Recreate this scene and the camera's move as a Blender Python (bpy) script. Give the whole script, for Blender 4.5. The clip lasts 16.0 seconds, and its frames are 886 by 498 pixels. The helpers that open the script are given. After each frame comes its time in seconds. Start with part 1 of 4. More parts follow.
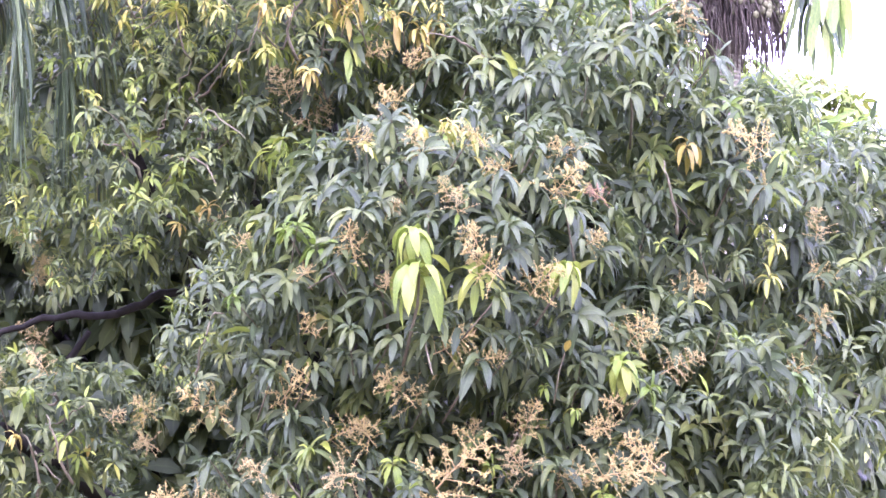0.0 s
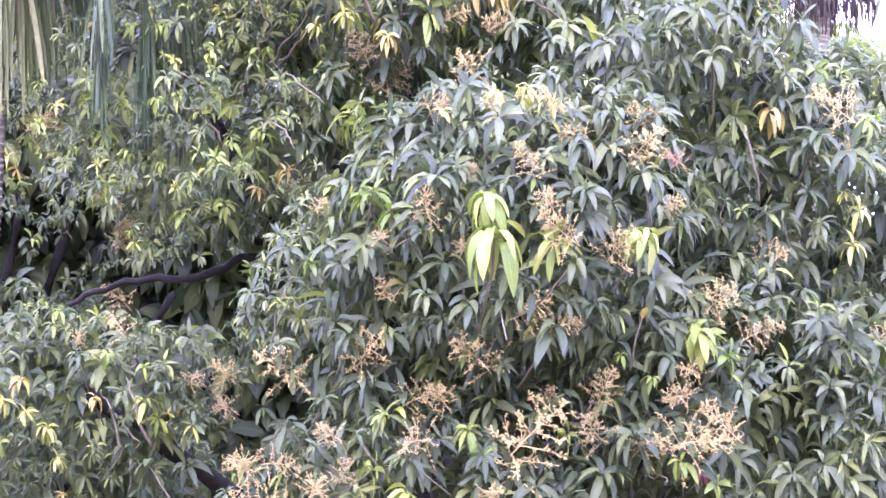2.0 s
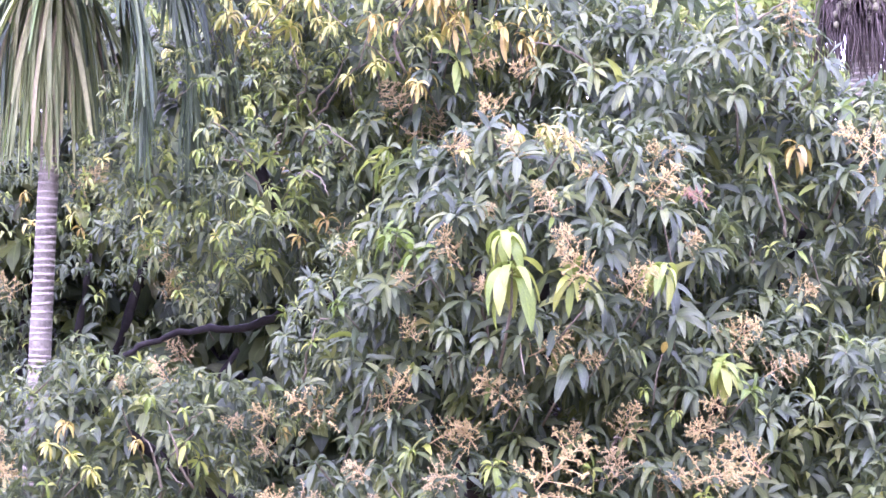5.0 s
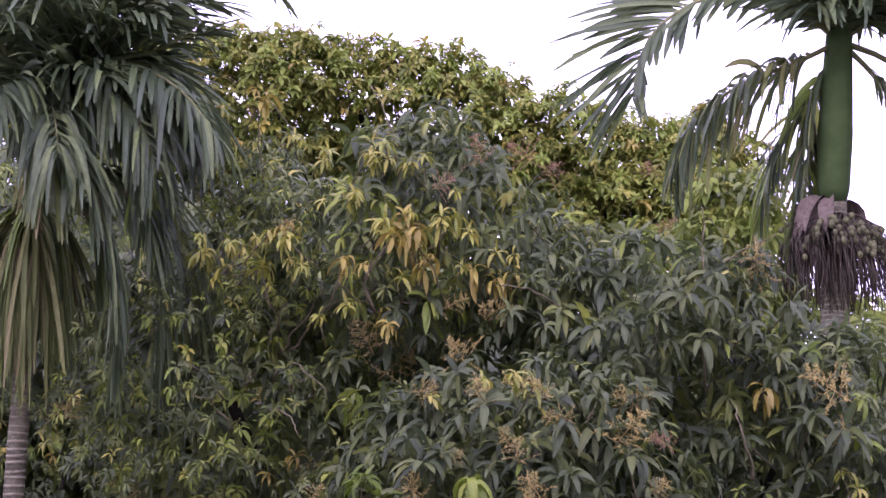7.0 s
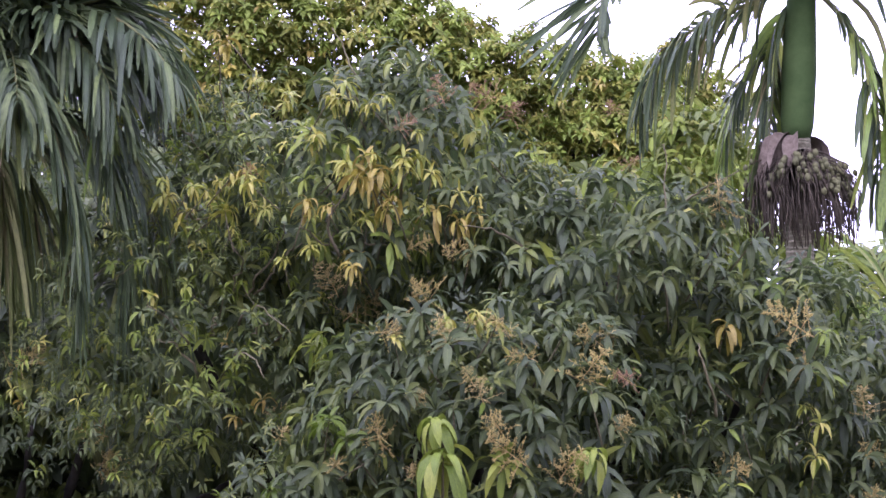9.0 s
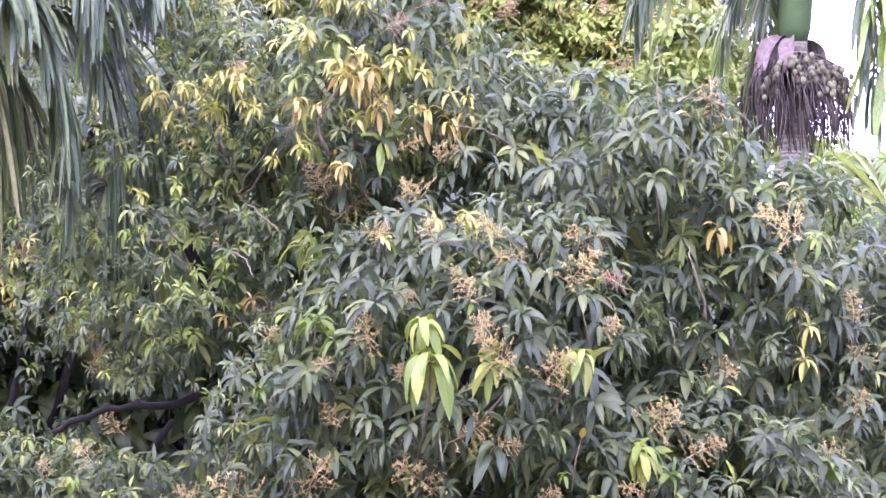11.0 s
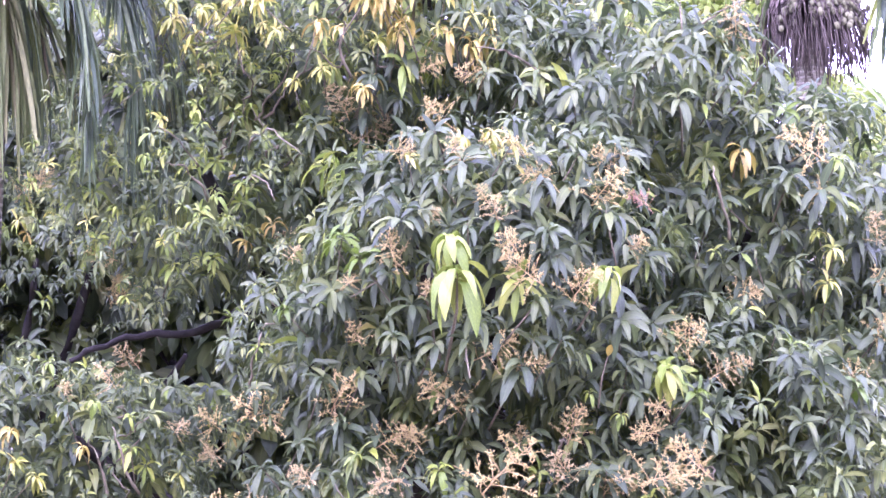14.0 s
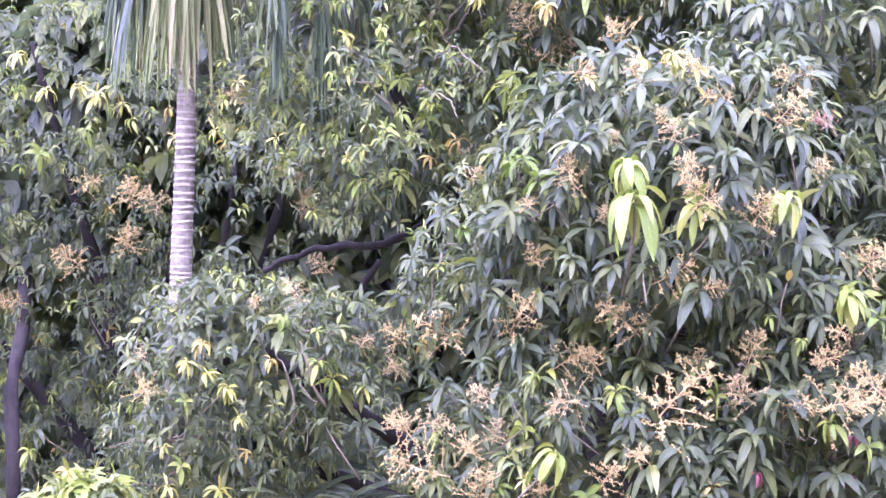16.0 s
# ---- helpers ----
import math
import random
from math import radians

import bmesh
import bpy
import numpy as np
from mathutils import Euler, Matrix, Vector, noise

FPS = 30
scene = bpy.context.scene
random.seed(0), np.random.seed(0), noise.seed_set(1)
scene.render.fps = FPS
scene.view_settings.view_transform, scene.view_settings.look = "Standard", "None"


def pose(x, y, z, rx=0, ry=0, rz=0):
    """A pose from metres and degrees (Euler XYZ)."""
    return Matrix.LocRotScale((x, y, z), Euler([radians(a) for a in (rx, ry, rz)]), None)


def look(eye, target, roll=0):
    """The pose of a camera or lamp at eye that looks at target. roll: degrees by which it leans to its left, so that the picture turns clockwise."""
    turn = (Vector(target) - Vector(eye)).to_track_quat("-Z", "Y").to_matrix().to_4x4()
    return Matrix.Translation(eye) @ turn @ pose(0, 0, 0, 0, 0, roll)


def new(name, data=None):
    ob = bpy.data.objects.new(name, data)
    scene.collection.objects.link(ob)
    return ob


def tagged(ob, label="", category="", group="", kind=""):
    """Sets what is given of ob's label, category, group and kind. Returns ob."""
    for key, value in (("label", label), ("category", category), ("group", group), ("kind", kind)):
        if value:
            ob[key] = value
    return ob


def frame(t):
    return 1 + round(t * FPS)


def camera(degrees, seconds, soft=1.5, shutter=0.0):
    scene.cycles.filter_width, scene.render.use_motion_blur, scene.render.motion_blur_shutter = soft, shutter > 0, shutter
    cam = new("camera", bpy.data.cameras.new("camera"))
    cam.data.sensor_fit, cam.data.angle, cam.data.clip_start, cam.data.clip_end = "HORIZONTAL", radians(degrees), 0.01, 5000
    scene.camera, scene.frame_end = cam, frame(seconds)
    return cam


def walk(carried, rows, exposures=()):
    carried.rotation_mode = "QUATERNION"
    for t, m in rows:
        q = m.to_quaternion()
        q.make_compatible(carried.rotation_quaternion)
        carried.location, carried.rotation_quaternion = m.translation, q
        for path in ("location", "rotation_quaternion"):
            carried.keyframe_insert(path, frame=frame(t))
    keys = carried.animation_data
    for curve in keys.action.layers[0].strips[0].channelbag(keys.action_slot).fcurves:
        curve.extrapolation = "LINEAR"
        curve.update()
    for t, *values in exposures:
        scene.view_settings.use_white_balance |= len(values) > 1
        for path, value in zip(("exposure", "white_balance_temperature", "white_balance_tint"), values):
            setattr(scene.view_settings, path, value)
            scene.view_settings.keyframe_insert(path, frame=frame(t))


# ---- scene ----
# ================= camera =================
cam = camera(27.7, 16.0, soft=1.5)
PATH = [
    (0, pose(-0.349, 0.204, 5.093, 89.988, -0.655, -5.652)),
    (0.5, pose(-0.436, 0.186, 5.097, 89.768, -0.375, -5.346)),
    (1, pose(-0.358, 0.204, 5.189, 88.898, 0.084, -4.298)),
    (1.5, pose(-0.242, 0.221, 5.238, 88.411, -0.265, -3.001)),
    (2, pose(-0.258, 0.235, 5.097, 88.822, -0.905, -2.569)),
    (2.5, pose(-0.223, 0.223, 5.242, 87.541, -0.060, -1.977)),
    (3, pose(-0.196, 0.231, 5.224, 87.192, -0.447, -1.677)),
    (3.2, pose(-0.170, 0.258, 5.164, 87.372, -0.673, -1.526)),
    (5.3, pose(0.213, 0.056, 4.942, 91.384, 0.224, 1.659)),
    (5.5, pose(0.236, 0.051, 5.032, 91.137, 0.256, 1.785)),
    (6, pose(0.262, 0.082, 5.142, 91.514, -0.033, 1.811)),
    (6.5, pose(0.226, 0.020, 5.156, 93.548, -0.111, 1.369)),
    (7, pose(0.246, 0.005, 5.170, 97.343, -0.161, 0.840)),
    (7.5, pose(0.252, -0.117, 5.187, 100.173, -0.259, 0.512)),
    (8, pose(0.270, -0.100, 5.188, 101.396, -0.143, -0.050)),
    (8.5, pose(0.304, -0.012, 5.160, 98.809, 0.242, 0.085)),
    (9, pose(0.302, -0.000, 5.159, 95.526, 0.668, 0.118)),
    (9.2, pose(0.302, 0.000, 5.159, 94.960, 0.650, 0.115)),
    (11.3, pose(0.352, 0.032, 5.135, 92.410, 0.137, 0.020)),
    (11.5, pose(0.290, 0.023, 5.108, 92.437, 0.544, -0.448)),
    (12, pose(0.317, 0.005, 5.129, 91.414, 0.350, -0.161)),
    (12.5, pose(0.317, 0.010, 5.142, 91.056, 0.087, 0.212)),
    (13, pose(0.316, 0.013, 5.133, 90.934, 0.222, 0.296)),
    (13.5, pose(0.264, 0.043, 5.070, 90.940, 0.139, -0.036)),
    (14, pose(0.207, 0.072, 4.945, 91.323, 0.276, -0.134)),
    (14.5, pose(0.309, 0.041, 5.034, 90.393, 0.026, 2.849)),
    (15, pose(0.367, 0.045, 5.085, 89.469, 0.216, 4.514)),
    (15.5, pose(0.367, 0.043, 5.131, 88.245, 0.311, 6.252)),
    (16, pose(0.357, 0.040, 5.123, 87.565, 0.066, 6.641)),
]
LIGHT = [
    (0.0, 3.45, 5070, 67), (3.0, 3.6, 4930, 77), (5.5, 3.47, 4940, 78), (6.0, 3.45, 4940, 79), (6.5, 3.0, 4960, 80),
    (7.0, 1.45, 5450, 67), (7.5, -0.8, 6000, 51), (8.0, -0.9, 6180, 43), (8.5, -0.4, 6280, 41), (9.0, 1.75, 5280, 52),
    (9.2, 1.95, 5230, 55), (11.3, 3.2, 5020, 71), (12.5, 3.38, 4970, 75), (16.0, 3.6, 4930, 78),
]
walk(cam, PATH, LIGHT)

# ================= world and sun =================
world = bpy.data.worlds.new("overcast")
scene.world = world
world.use_nodes = True
wn, wl = world.node_tree.nodes, world.node_tree.links
wn.clear()
sky = wn.new("ShaderNodeTexSky")
sky.sky_type = "NISHITA"
sky.sun_disc = False
sky.sun_elevation, sky.sun_rotation = radians(52), radians(200)
sky.dust_density = 6.0
cloud = wn.new("ShaderNodeTexNoise")
cloud.inputs["Scale"].default_value, cloud.inputs["Detail"].default_value = 1.6, 4
tone = wn.new("ShaderNodeValToRGB")
tone.color_ramp.elements[0].color, tone.color_ramp.elements[1].color = (7.9, 7.7, 7.9, 1), (9.5, 9.3, 9.4, 1)
tone.color_ramp.elements[0].position, tone.color_ramp.elements[1].position = 0.3, 0.7
mixer = wn.new("ShaderNodeMixRGB")
mixer.inputs[0].default_value = 0.85
back = wn.new("ShaderNodeBackground")
back.inputs["Strength"].default_value = 0.14
outw = wn.new("ShaderNodeOutputWorld")
wl.new(cloud.outputs["Fac"], tone.inputs[0])
wl.new(sky.outputs[0], mixer.inputs[1])
wl.new(tone.outputs[0], mixer.inputs[2])
wl.new(mixer.outputs[0], back.inputs[0])
wl.new(back.outputs[0], outw.inputs[0])
sun = new("sun", bpy.data.lights.new("sun", "SUN"))
sun.data.energy, sun.data.angle, sun.data.color = 0.75, radians(70), (1.0, 0.97, 0.92)
sun.matrix_world = look((-4.5, -4.5, 21), (0, 8, 4))


# ================= materials =================
def shader(name):
    m = bpy.data.materials.new(name)
    m.use_nodes = True
    n, l = m.node_tree.nodes, m.node_tree.links
    return m, n, l, n["Principled BSDF"]


def chance(n, l):
    """A number per piece: by object for single pieces, by island in joined ones."""
    a, b, add, fr = n.new("ShaderNodeObjectInfo"), n.new("ShaderNodeNewGeometry"), n.new("ShaderNodeMath"), n.new("ShaderNodeMath")
    add.operation, fr.operation = "ADD", "FRACT"
    l.new(a.outputs["Random"], add.inputs[0])
    l.new(b.outputs["Random Per Island"], add.inputs[1])
    l.new(add.outputs[0], fr.inputs[0])
    return fr.outputs[0]


def ramp(n, l, value, stops):
    r = n.new("ShaderNodeValToRGB")
    e = r.color_ramp.elements
    while len(e) < len(stops):
        e.new(0.5)
    for k, (p, c) in enumerate(stops):
        e[k].position, e[k].color = p, (*c, 1)
    l.new(value, r.inputs[0])
    return r.outputs[0]


def leaf_material(name, stops, rough=0.38, glow=0.25, rib=1.5, gloss=0.5):
    """A leaf: hue by piece, blotches, a pale midrib along the uv's middle, light let through."""
    m, n, l, p = shader(name)
    hue = ramp(n, l, chance(n, l), stops)
    uv = n.new("ShaderNodeUVMap")
    sep = n.new("ShaderNodeSeparateXYZ")
    l.new(uv.outputs[0], sep.inputs[0])
    off = n.new("ShaderNodeMath")
    off.operation = "SUBTRACT"
    off.inputs[1].default_value = 0.5
    l.new(sep.outputs[0], off.inputs[0])
    ab = n.new("ShaderNodeMath")
    ab.operation = "ABSOLUTE"
    l.new(off.outputs[0], ab.inputs[0])
    line = ramp(n, l, ab.outputs[0], [(0.0, (rib, rib, rib * 0.92)), (0.09, (1, 1, 1))])
    tex = n.new("ShaderNodeTexNoise")
    tex.inputs["Scale"].default_value, tex.inputs["Detail"].default_value = 22, 5
    blot = ramp(n, l, tex.outputs["Fac"], [(0.3, (0.72, 0.74, 0.72)), (0.7, (1.25, 1.22, 1.15))])
    m1, m2 = n.new("ShaderNodeMixRGB"), n.new("ShaderNodeMixRGB")
    for q in (m1, m2):
        q.blend_type, q.inputs[0].default_value = "MULTIPLY", 1.0
    l.new(hue, m1.inputs[1])
    l.new(blot, m1.inputs[2])
    l.new(m1.outputs[0], m2.inputs[1])
    l.new(line, m2.inputs[2])
    l.new(m2.outputs[0], p.inputs["Base Color"])
    vein = n.new("ShaderNodeTexWave")
    vein.inputs["Scale"].default_value, vein.inputs["Distortion"].default_value = 9, 2
    l.new(uv.outputs[0], vein.inputs["Vector"])
    bump = n.new("ShaderNodeBump")
    bump.inputs["Strength"].default_value, bump.inputs["Distance"].default_value = 0.25, 0.002
    l.new(vein.outputs["Fac"], bump.inputs["Height"])
    l.new(bump.outputs[0], p.inputs["Normal"])
    p.inputs["Roughness"].default_value = rough
    p.inputs["Specular IOR Level"].default_value = gloss
    tr = n.new("ShaderNodeBsdfTranslucent")
    l.new(m2.outputs[0], tr.inputs[0])
    mix = n.new("ShaderNodeMixShader")
    mix.inputs[0].default_value = glow
    l.new(p.outputs[0], mix.inputs[1])
    l.new(tr.outputs[0], mix.inputs[2])
    l.new(mix.outputs[0], n["Material Output"].inputs[0])
    return m


def bark_material(name, dark, light, scale=14.0, rings=0.0):
    m, n, l, p = shader(name)
    co = n.new("ShaderNodeTexCoord")
    tex = n.new("ShaderNodeTexNoise")
    tex.inputs["Scale"].default_value, tex.inputs["Detail"].default_value, tex.inputs["Roughness"].default_value = scale, 8, 0.7
    l.new(co.outputs["Object"], tex.inputs["Vector"])
    big = n.new("ShaderNodeTexNoise")
    big.inputs["Scale"].default_value = scale / 6
    l.new(co.outputs["Object"], big.inputs["Vector"])
    mul = n.new("ShaderNodeMath")
    mul.operation = "MULTIPLY_ADD"
    mul.inputs[1].default_value = 0.6
    l.new(tex.outputs["Fac"], mul.inputs[0])
    half = n.new("ShaderNodeMath")
    half.operation = "MULTIPLY"
    half.inputs[1].default_value = 0.4
    l.new(big.outputs["Fac"], half.inputs[0])
    l.new(half.outputs[0], mul.inputs[2])
    l.new(ramp(n, l, mul.outputs[0], [(0.36, dark), (0.62, light)]), p.inputs["Base Color"])
    bump = n.new("ShaderNodeBump")
    bump.inputs["Strength"].default_value, bump.inputs["Distance"].default_value = 0.6, 0.01
    l.new(tex.outputs["Fac"], bump.inputs["Height"])
    l.new(bump.outputs[0], p.inputs["Normal"])
    p.inputs["Roughness"].default_value = 0.9
    p.inputs["Specular IOR Level"].default_value = 0.15
    return m


OLD = leaf_material("mango_leaf_old", [(0.0, (0.046, 0.070, 0.027)), (0.35, (0.062, 0.092, 0.031)), (0.7, (0.082, 0.114, 0.034)), (1.0, (0.112, 0.144, 0.036))], 0.5, 0.42, 1.3, 0.36)
MID = leaf_material("mango_leaf_mid", [(0.0, (0.075, 0.108, 0.028)), (0.5, (0.120, 0.165, 0.034)), (1.0, (0.185, 0.220, 0.045))], 0.46, 0.42, 1.35, 0.4)
LIME = leaf_material("mango_leaf_lime", [(0.0, (0.125, 0.19, 0.021)), (0.5, (0.17, 0.235, 0.026)), (1.0, (0.23, 0.275, 0.036))], 0.48, 0.38, 1.2, 0.35)
YELLOW = leaf_material("mango_leaf_yellow", [(0.0, (0.175, 0.225, 0.024)), (0.5, (0.25, 0.275, 0.031)), (1.0, (0.32, 0.305, 0.045))], 0.45, 0.35, 1.2)
OCHRE = leaf_material("mango_leaf_ochre", [(0.0, (0.22, 0.175, 0.026)), (0.5, (0.275, 0.235, 0.032)), (1.0, (0.31, 0.285, 0.038))], 0.5, 0.3, 1.2)
GREEN = leaf_material("mango_leaf_bright", [(0.0, (0.065, 0.115, 0.010)), (1.0, (0.115, 0.175, 0.016))], 0.45, 0.4, 1.3, 0.35)
RED = leaf_material("mango_leaf_red", [(0.0, (0.15, 0.045, 0.045)), (1.0, (0.24, 0.09, 0.07))], 0.4, 0.3, 1.2)
GOLD = leaf_material("far_leaf_gold", [(0.0, (0.10, 0.13, 0.018)), (0.4, (0.155, 0.18, 0.022)), (0.75, (0.205, 0.225, 0.03)), (1.0, (0.26, 0.245, 0.05))], 0.55, 0.32, 1.3, 0.25)
FRESH = leaf_material("far_leaf_green", [(0.0, (0.105, 0.155, 0.018)), (0.5, (0.155, 0.215, 0.026)), (1.0, (0.21, 0.27, 0.04))], 0.55, 0.32, 1.3, 0.25)
PALM = leaf_material("palm_leaflet_green", [(0.0, (0.046, 0.072, 0.034)), (0.5, (0.070, 0.106, 0.042)), (1.0, (0.115, 0.158, 0.050))], 0.48, 0.28, 1.3, 0.32)
PALM_OLD = leaf_material("palm_leaflet_old", [(0.0, (0.085, 0.118, 0.03)), (0.6, (0.13, 0.16, 0.044)), (0.85, (0.18, 0.192, 0.064)), (1.0, (0.27, 0.235, 0.12))], 0.6, 0.3, 1.3, 0.25)
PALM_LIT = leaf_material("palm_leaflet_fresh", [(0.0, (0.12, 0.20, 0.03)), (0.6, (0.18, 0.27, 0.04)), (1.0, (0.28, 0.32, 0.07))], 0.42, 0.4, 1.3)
# darker than real bark: the crown's shade on the limbs is in the colour
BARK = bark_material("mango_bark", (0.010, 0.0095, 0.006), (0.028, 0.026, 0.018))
TWIG = bark_material("twig_bark", (0.07, 0.075, 0.035), (0.15, 0.13, 0.07), 40)
PALM_BARK = bark_material("palm_bark", (0.05, 0.049, 0.029), (0.18, 0.174, 0.106), 26)
SCAR = bark_material("palm_ring_scar", (0.12, 0.116, 0.072), (0.25, 0.24, 0.155), 30)
SHAFT = bark_material("palm_crownshaft", (0.032, 0.062, 0.016), (0.065, 0.105, 0.030), 5)
RACHIS = bark_material("palm_rachis", (0.10, 0.12, 0.04), (0.19, 0.19, 0.08), 18)
DRY = bark_material("dry_spathe", (0.08, 0.066, 0.045), (0.18, 0.15, 0.108), 26)
STRING = bark_material("dry_flower_strings", (0.045, 0.039, 0.026), (0.10, 0.086, 0.056), 40)
NUT = bark_material("areca_nut", (0.055, 0.06, 0.028), (0.13, 0.135, 0.06), 30)
STALK = bark_material("panicle_stalk", (0.30, 0.225, 0.078), (0.43, 0.35, 0.13), 30)
BLOOM = bark_material("panicle_bloom", (0.30, 0.255, 0.074), (0.45, 0.395, 0.125), 60)
BLOOM_PALE = bark_material("panicle_bloom_pale", (0.28, 0.24, 0.08), (0.42, 0.37, 0.14), 60)
BLOOM_PINK = bark_material("panicle_bloom_pink", (0.20, 0.12, 0.07), (0.32, 0.20, 0.12), 60)
STEEL = bark_material("galvanised_steel", (0.20, 0.20, 0.22), (0.33, 0.33, 0.35), 3)
DISH = bark_material("dish_grey", (0.30, 0.30, 0.33), (0.42, 0.42, 0.45), 3)
SOIL = bark_material("garden_ground", (0.10, 0.085, 0.055), (0.19, 0.18, 0.10), 1.5)

PLASTER = bark_material("grey_plaster", (0.24, 0.225, 0.20), (0.36, 0.34, 0.31), 2.0)


# ================= mesh helpers =================
def mesh_of(name, verts, faces, mats, slots=None, uvs=None, smooth=True):
    me = bpy.data.meshes.new(name)
    me.from_pydata(np.asarray(verts).tolist(), [], faces.tolist() if isinstance(faces, np.ndarray) else faces)
    for mt in mats:
        me.materials.append(mt)
    if slots is not None:
        me.polygons.foreach_set("material_index", np.asarray(slots, np.int32))
    if uvs is not None:
        layer = me.uv_layers.new(name="UVMap")
        loops = np.empty(len(me.loops), np.int32)
        me.loops.foreach_get("vertex_index", loops)
        layer.data.foreach_set("uv", np.asarray(uvs, np.float32)[loops].ravel())
    if smooth:
        me.polygons.foreach_set("use_smooth", np.ones(len(me.polygons), bool))
    me.update()
    return me


def part(name, me, parent, label="", m=None):
    """Links a mesh as one object under a thing or a part."""
    ob = new(name, me)
    ob.parent = parent
    if m is not None:
        ob.matrix_basis = m
    return tagged(ob, label)


def unit(a):
    return a / np.maximum(np.linalg.norm(a, axis=-1, keepdims=True), 1e-9)


def tube(path, radii, sides=8):
    """A tapered tube along a path: vertices and faces."""
    P, R = np.asarray(path, float), np.asarray(radii, float)
    d = unit(np.gradient(P, axis=0))
    ref = np.where(np.abs(d[:, 2:3]) > 0.9, [[1.0, 0, 0]], [[0, 0, 1.0]])
    a = unit(np.cross(d, ref))
    b = np.cross(d, a)
    an = np.arange(sides) * 2 * np.pi / sides
    V = P[:, None] + R[:, None, None] * (np.cos(an)[None, :, None] * a[:, None] + np.sin(an)[None, :, None] * b[:, None])
    F = [[i * sides + j, i * sides + (j + 1) % sides, (i + 1) * sides + (j + 1) % sides, (i + 1) * sides + j] for i in range(len(P) - 1) for j in range(sides)]
    F.append(list(range(sides))[::-1])
    F.append([(len(P) - 1) * sides + j for j in range(sides)])
    return V.reshape(-1, 3), F


def joined(pieces):
    """Several (vertices, faces) as one."""
    V, F, k = [], [], 0
    for v, f in pieces:
        V.append(np.asarray(v))
        F += [[i + k for i in q] for q in f]
        k += len(v)
    return np.concatenate(V), F


def blades(base, way, side, length, width, droop, fold=0.25, stations=6, tip=1.0, wave=0.0, rng=None, strap=False):
    """Leaf blades, all at once: from base along way, sagging by droop; side is the blade's flat direction. Returns vertices, faces, uvs."""
    N = len(base)
    s = np.linspace(0, 1, stations)
    prof = np.sin(np.pi * np.clip(s, 0.0, 1) ** 0.82) ** 0.72 * (1 - 0.15 * s * tip)
    prof[0], prof[-1] = 0.10, 0.015
    if strap:
        prof = np.interp(s, [0, 0.12, 0.3, 0.8, 1.0], [0.35, 0.8, 1.0, 0.85, 0.3])
    pos, d = base.copy(), unit(way)
    P = np.empty((N, stations, 3))
    D = np.empty((N, stations, 3))
    step = length / (stations - 1)
    for i in range(stations):
        P[:, i], D[:, i] = pos, d
        pos = pos + d * step[:, None]
        d = unit(d + np.array([0, 0, -1.0]) * (droop * (1.75 - 1.5 * s[i]) / (stations - 1))[:, None])
    S = unit(side[:, None] - (side[:, None] * D).sum(-1, keepdims=True) * D)
    U = np.cross(S, D)
    w = (width[:, None] * prof[None])[..., None] * 0.5
    if wave and rng is not None:
        ph = rng.uniform(0, 6.28, (N, 1))
        ripple = (np.sin(s[None] * 9 + ph) * wave * width[:, None])[..., None]
    else:
        ripple = 0.0
    L, R = P - S * w + U * (w * fold + ripple), P + S * w + U * (w * fold - ripple)
    V = np.stack([L, P, R], 2).reshape(-1, 3)
    q = []
    for i in range(stations - 1):
        a, b = 3 * i, 3 * i + 3
        q += [[a, a + 1, b + 1, b], [a + 1, a + 2, b + 2, b + 1]]
    F = (np.arange(N)[:, None, None] * (3 * stations) + np.array(q)[None]).reshape(-1, 4)
    uv = np.stack([np.broadcast_to([0.0, 0.5, 1.0], (stations, 3)), np.repeat(s[:, None], 3, 1)], -1).reshape(-1, 2)
    return V, F, np.tile(uv, (N, 1))


def rosettes(centre, axis, size, rng, count=(7, 12), stations=6, slender=0.25, sag=(0.5, 1.7), ease=None):
    """The leaves of many shoots: whorls round each axis, each leaf sagging. Also returns the shoot that each leaf belongs to."""
    n = rng.integers(count[0], count[1], len(centre))
    own = np.repeat(np.arange(len(centre)), n)
    k = np.concatenate([np.arange(i) for i in n])
    ax = unit(axis)[own]
    ref = unit(np.cross(ax, np.array([0.31, 0.17, 0.93])))
    bi = np.cross(ax, ref)
    turn = k * 2.39996 + np.repeat(rng.uniform(0, 6.28, len(centre)), n) + rng.normal(0, 0.25, len(own))
    frac = k / np.repeat(n, n)
    open_ = np.radians(48 + 52 * frac + rng.normal(0, 12, len(own)))
    rad = np.cos(turn)[:, None] * ref + np.sin(turn)[:, None] * bi
    way = ax * np.cos(open_)[:, None] + rad * np.sin(open_)[:, None]
    base = centre[own] - ax * (frac * 0.22 * size[own])[:, None] + rad * 0.006
    length = size[own] * rng.uniform(0.72, 1.12, len(own)) * (0.75 + 0.3 * frac)
    side = unit(np.cross(way, ax) + rng.normal(0, 0.22, way.shape))
    width = length * slender * rng.uniform(0.85, 1.15, len(own))
    droop = rng.uniform(*sag, len(own)) * (0.6 + 0.6 * frac) * (1.0 if ease is None else ease[own])
    V, F, uv = blades(base, way, side, length, width, droop, rng.uniform(0.1, 0.5), stations, 1.0, 0.05, rng)
    return V, F, uv, own


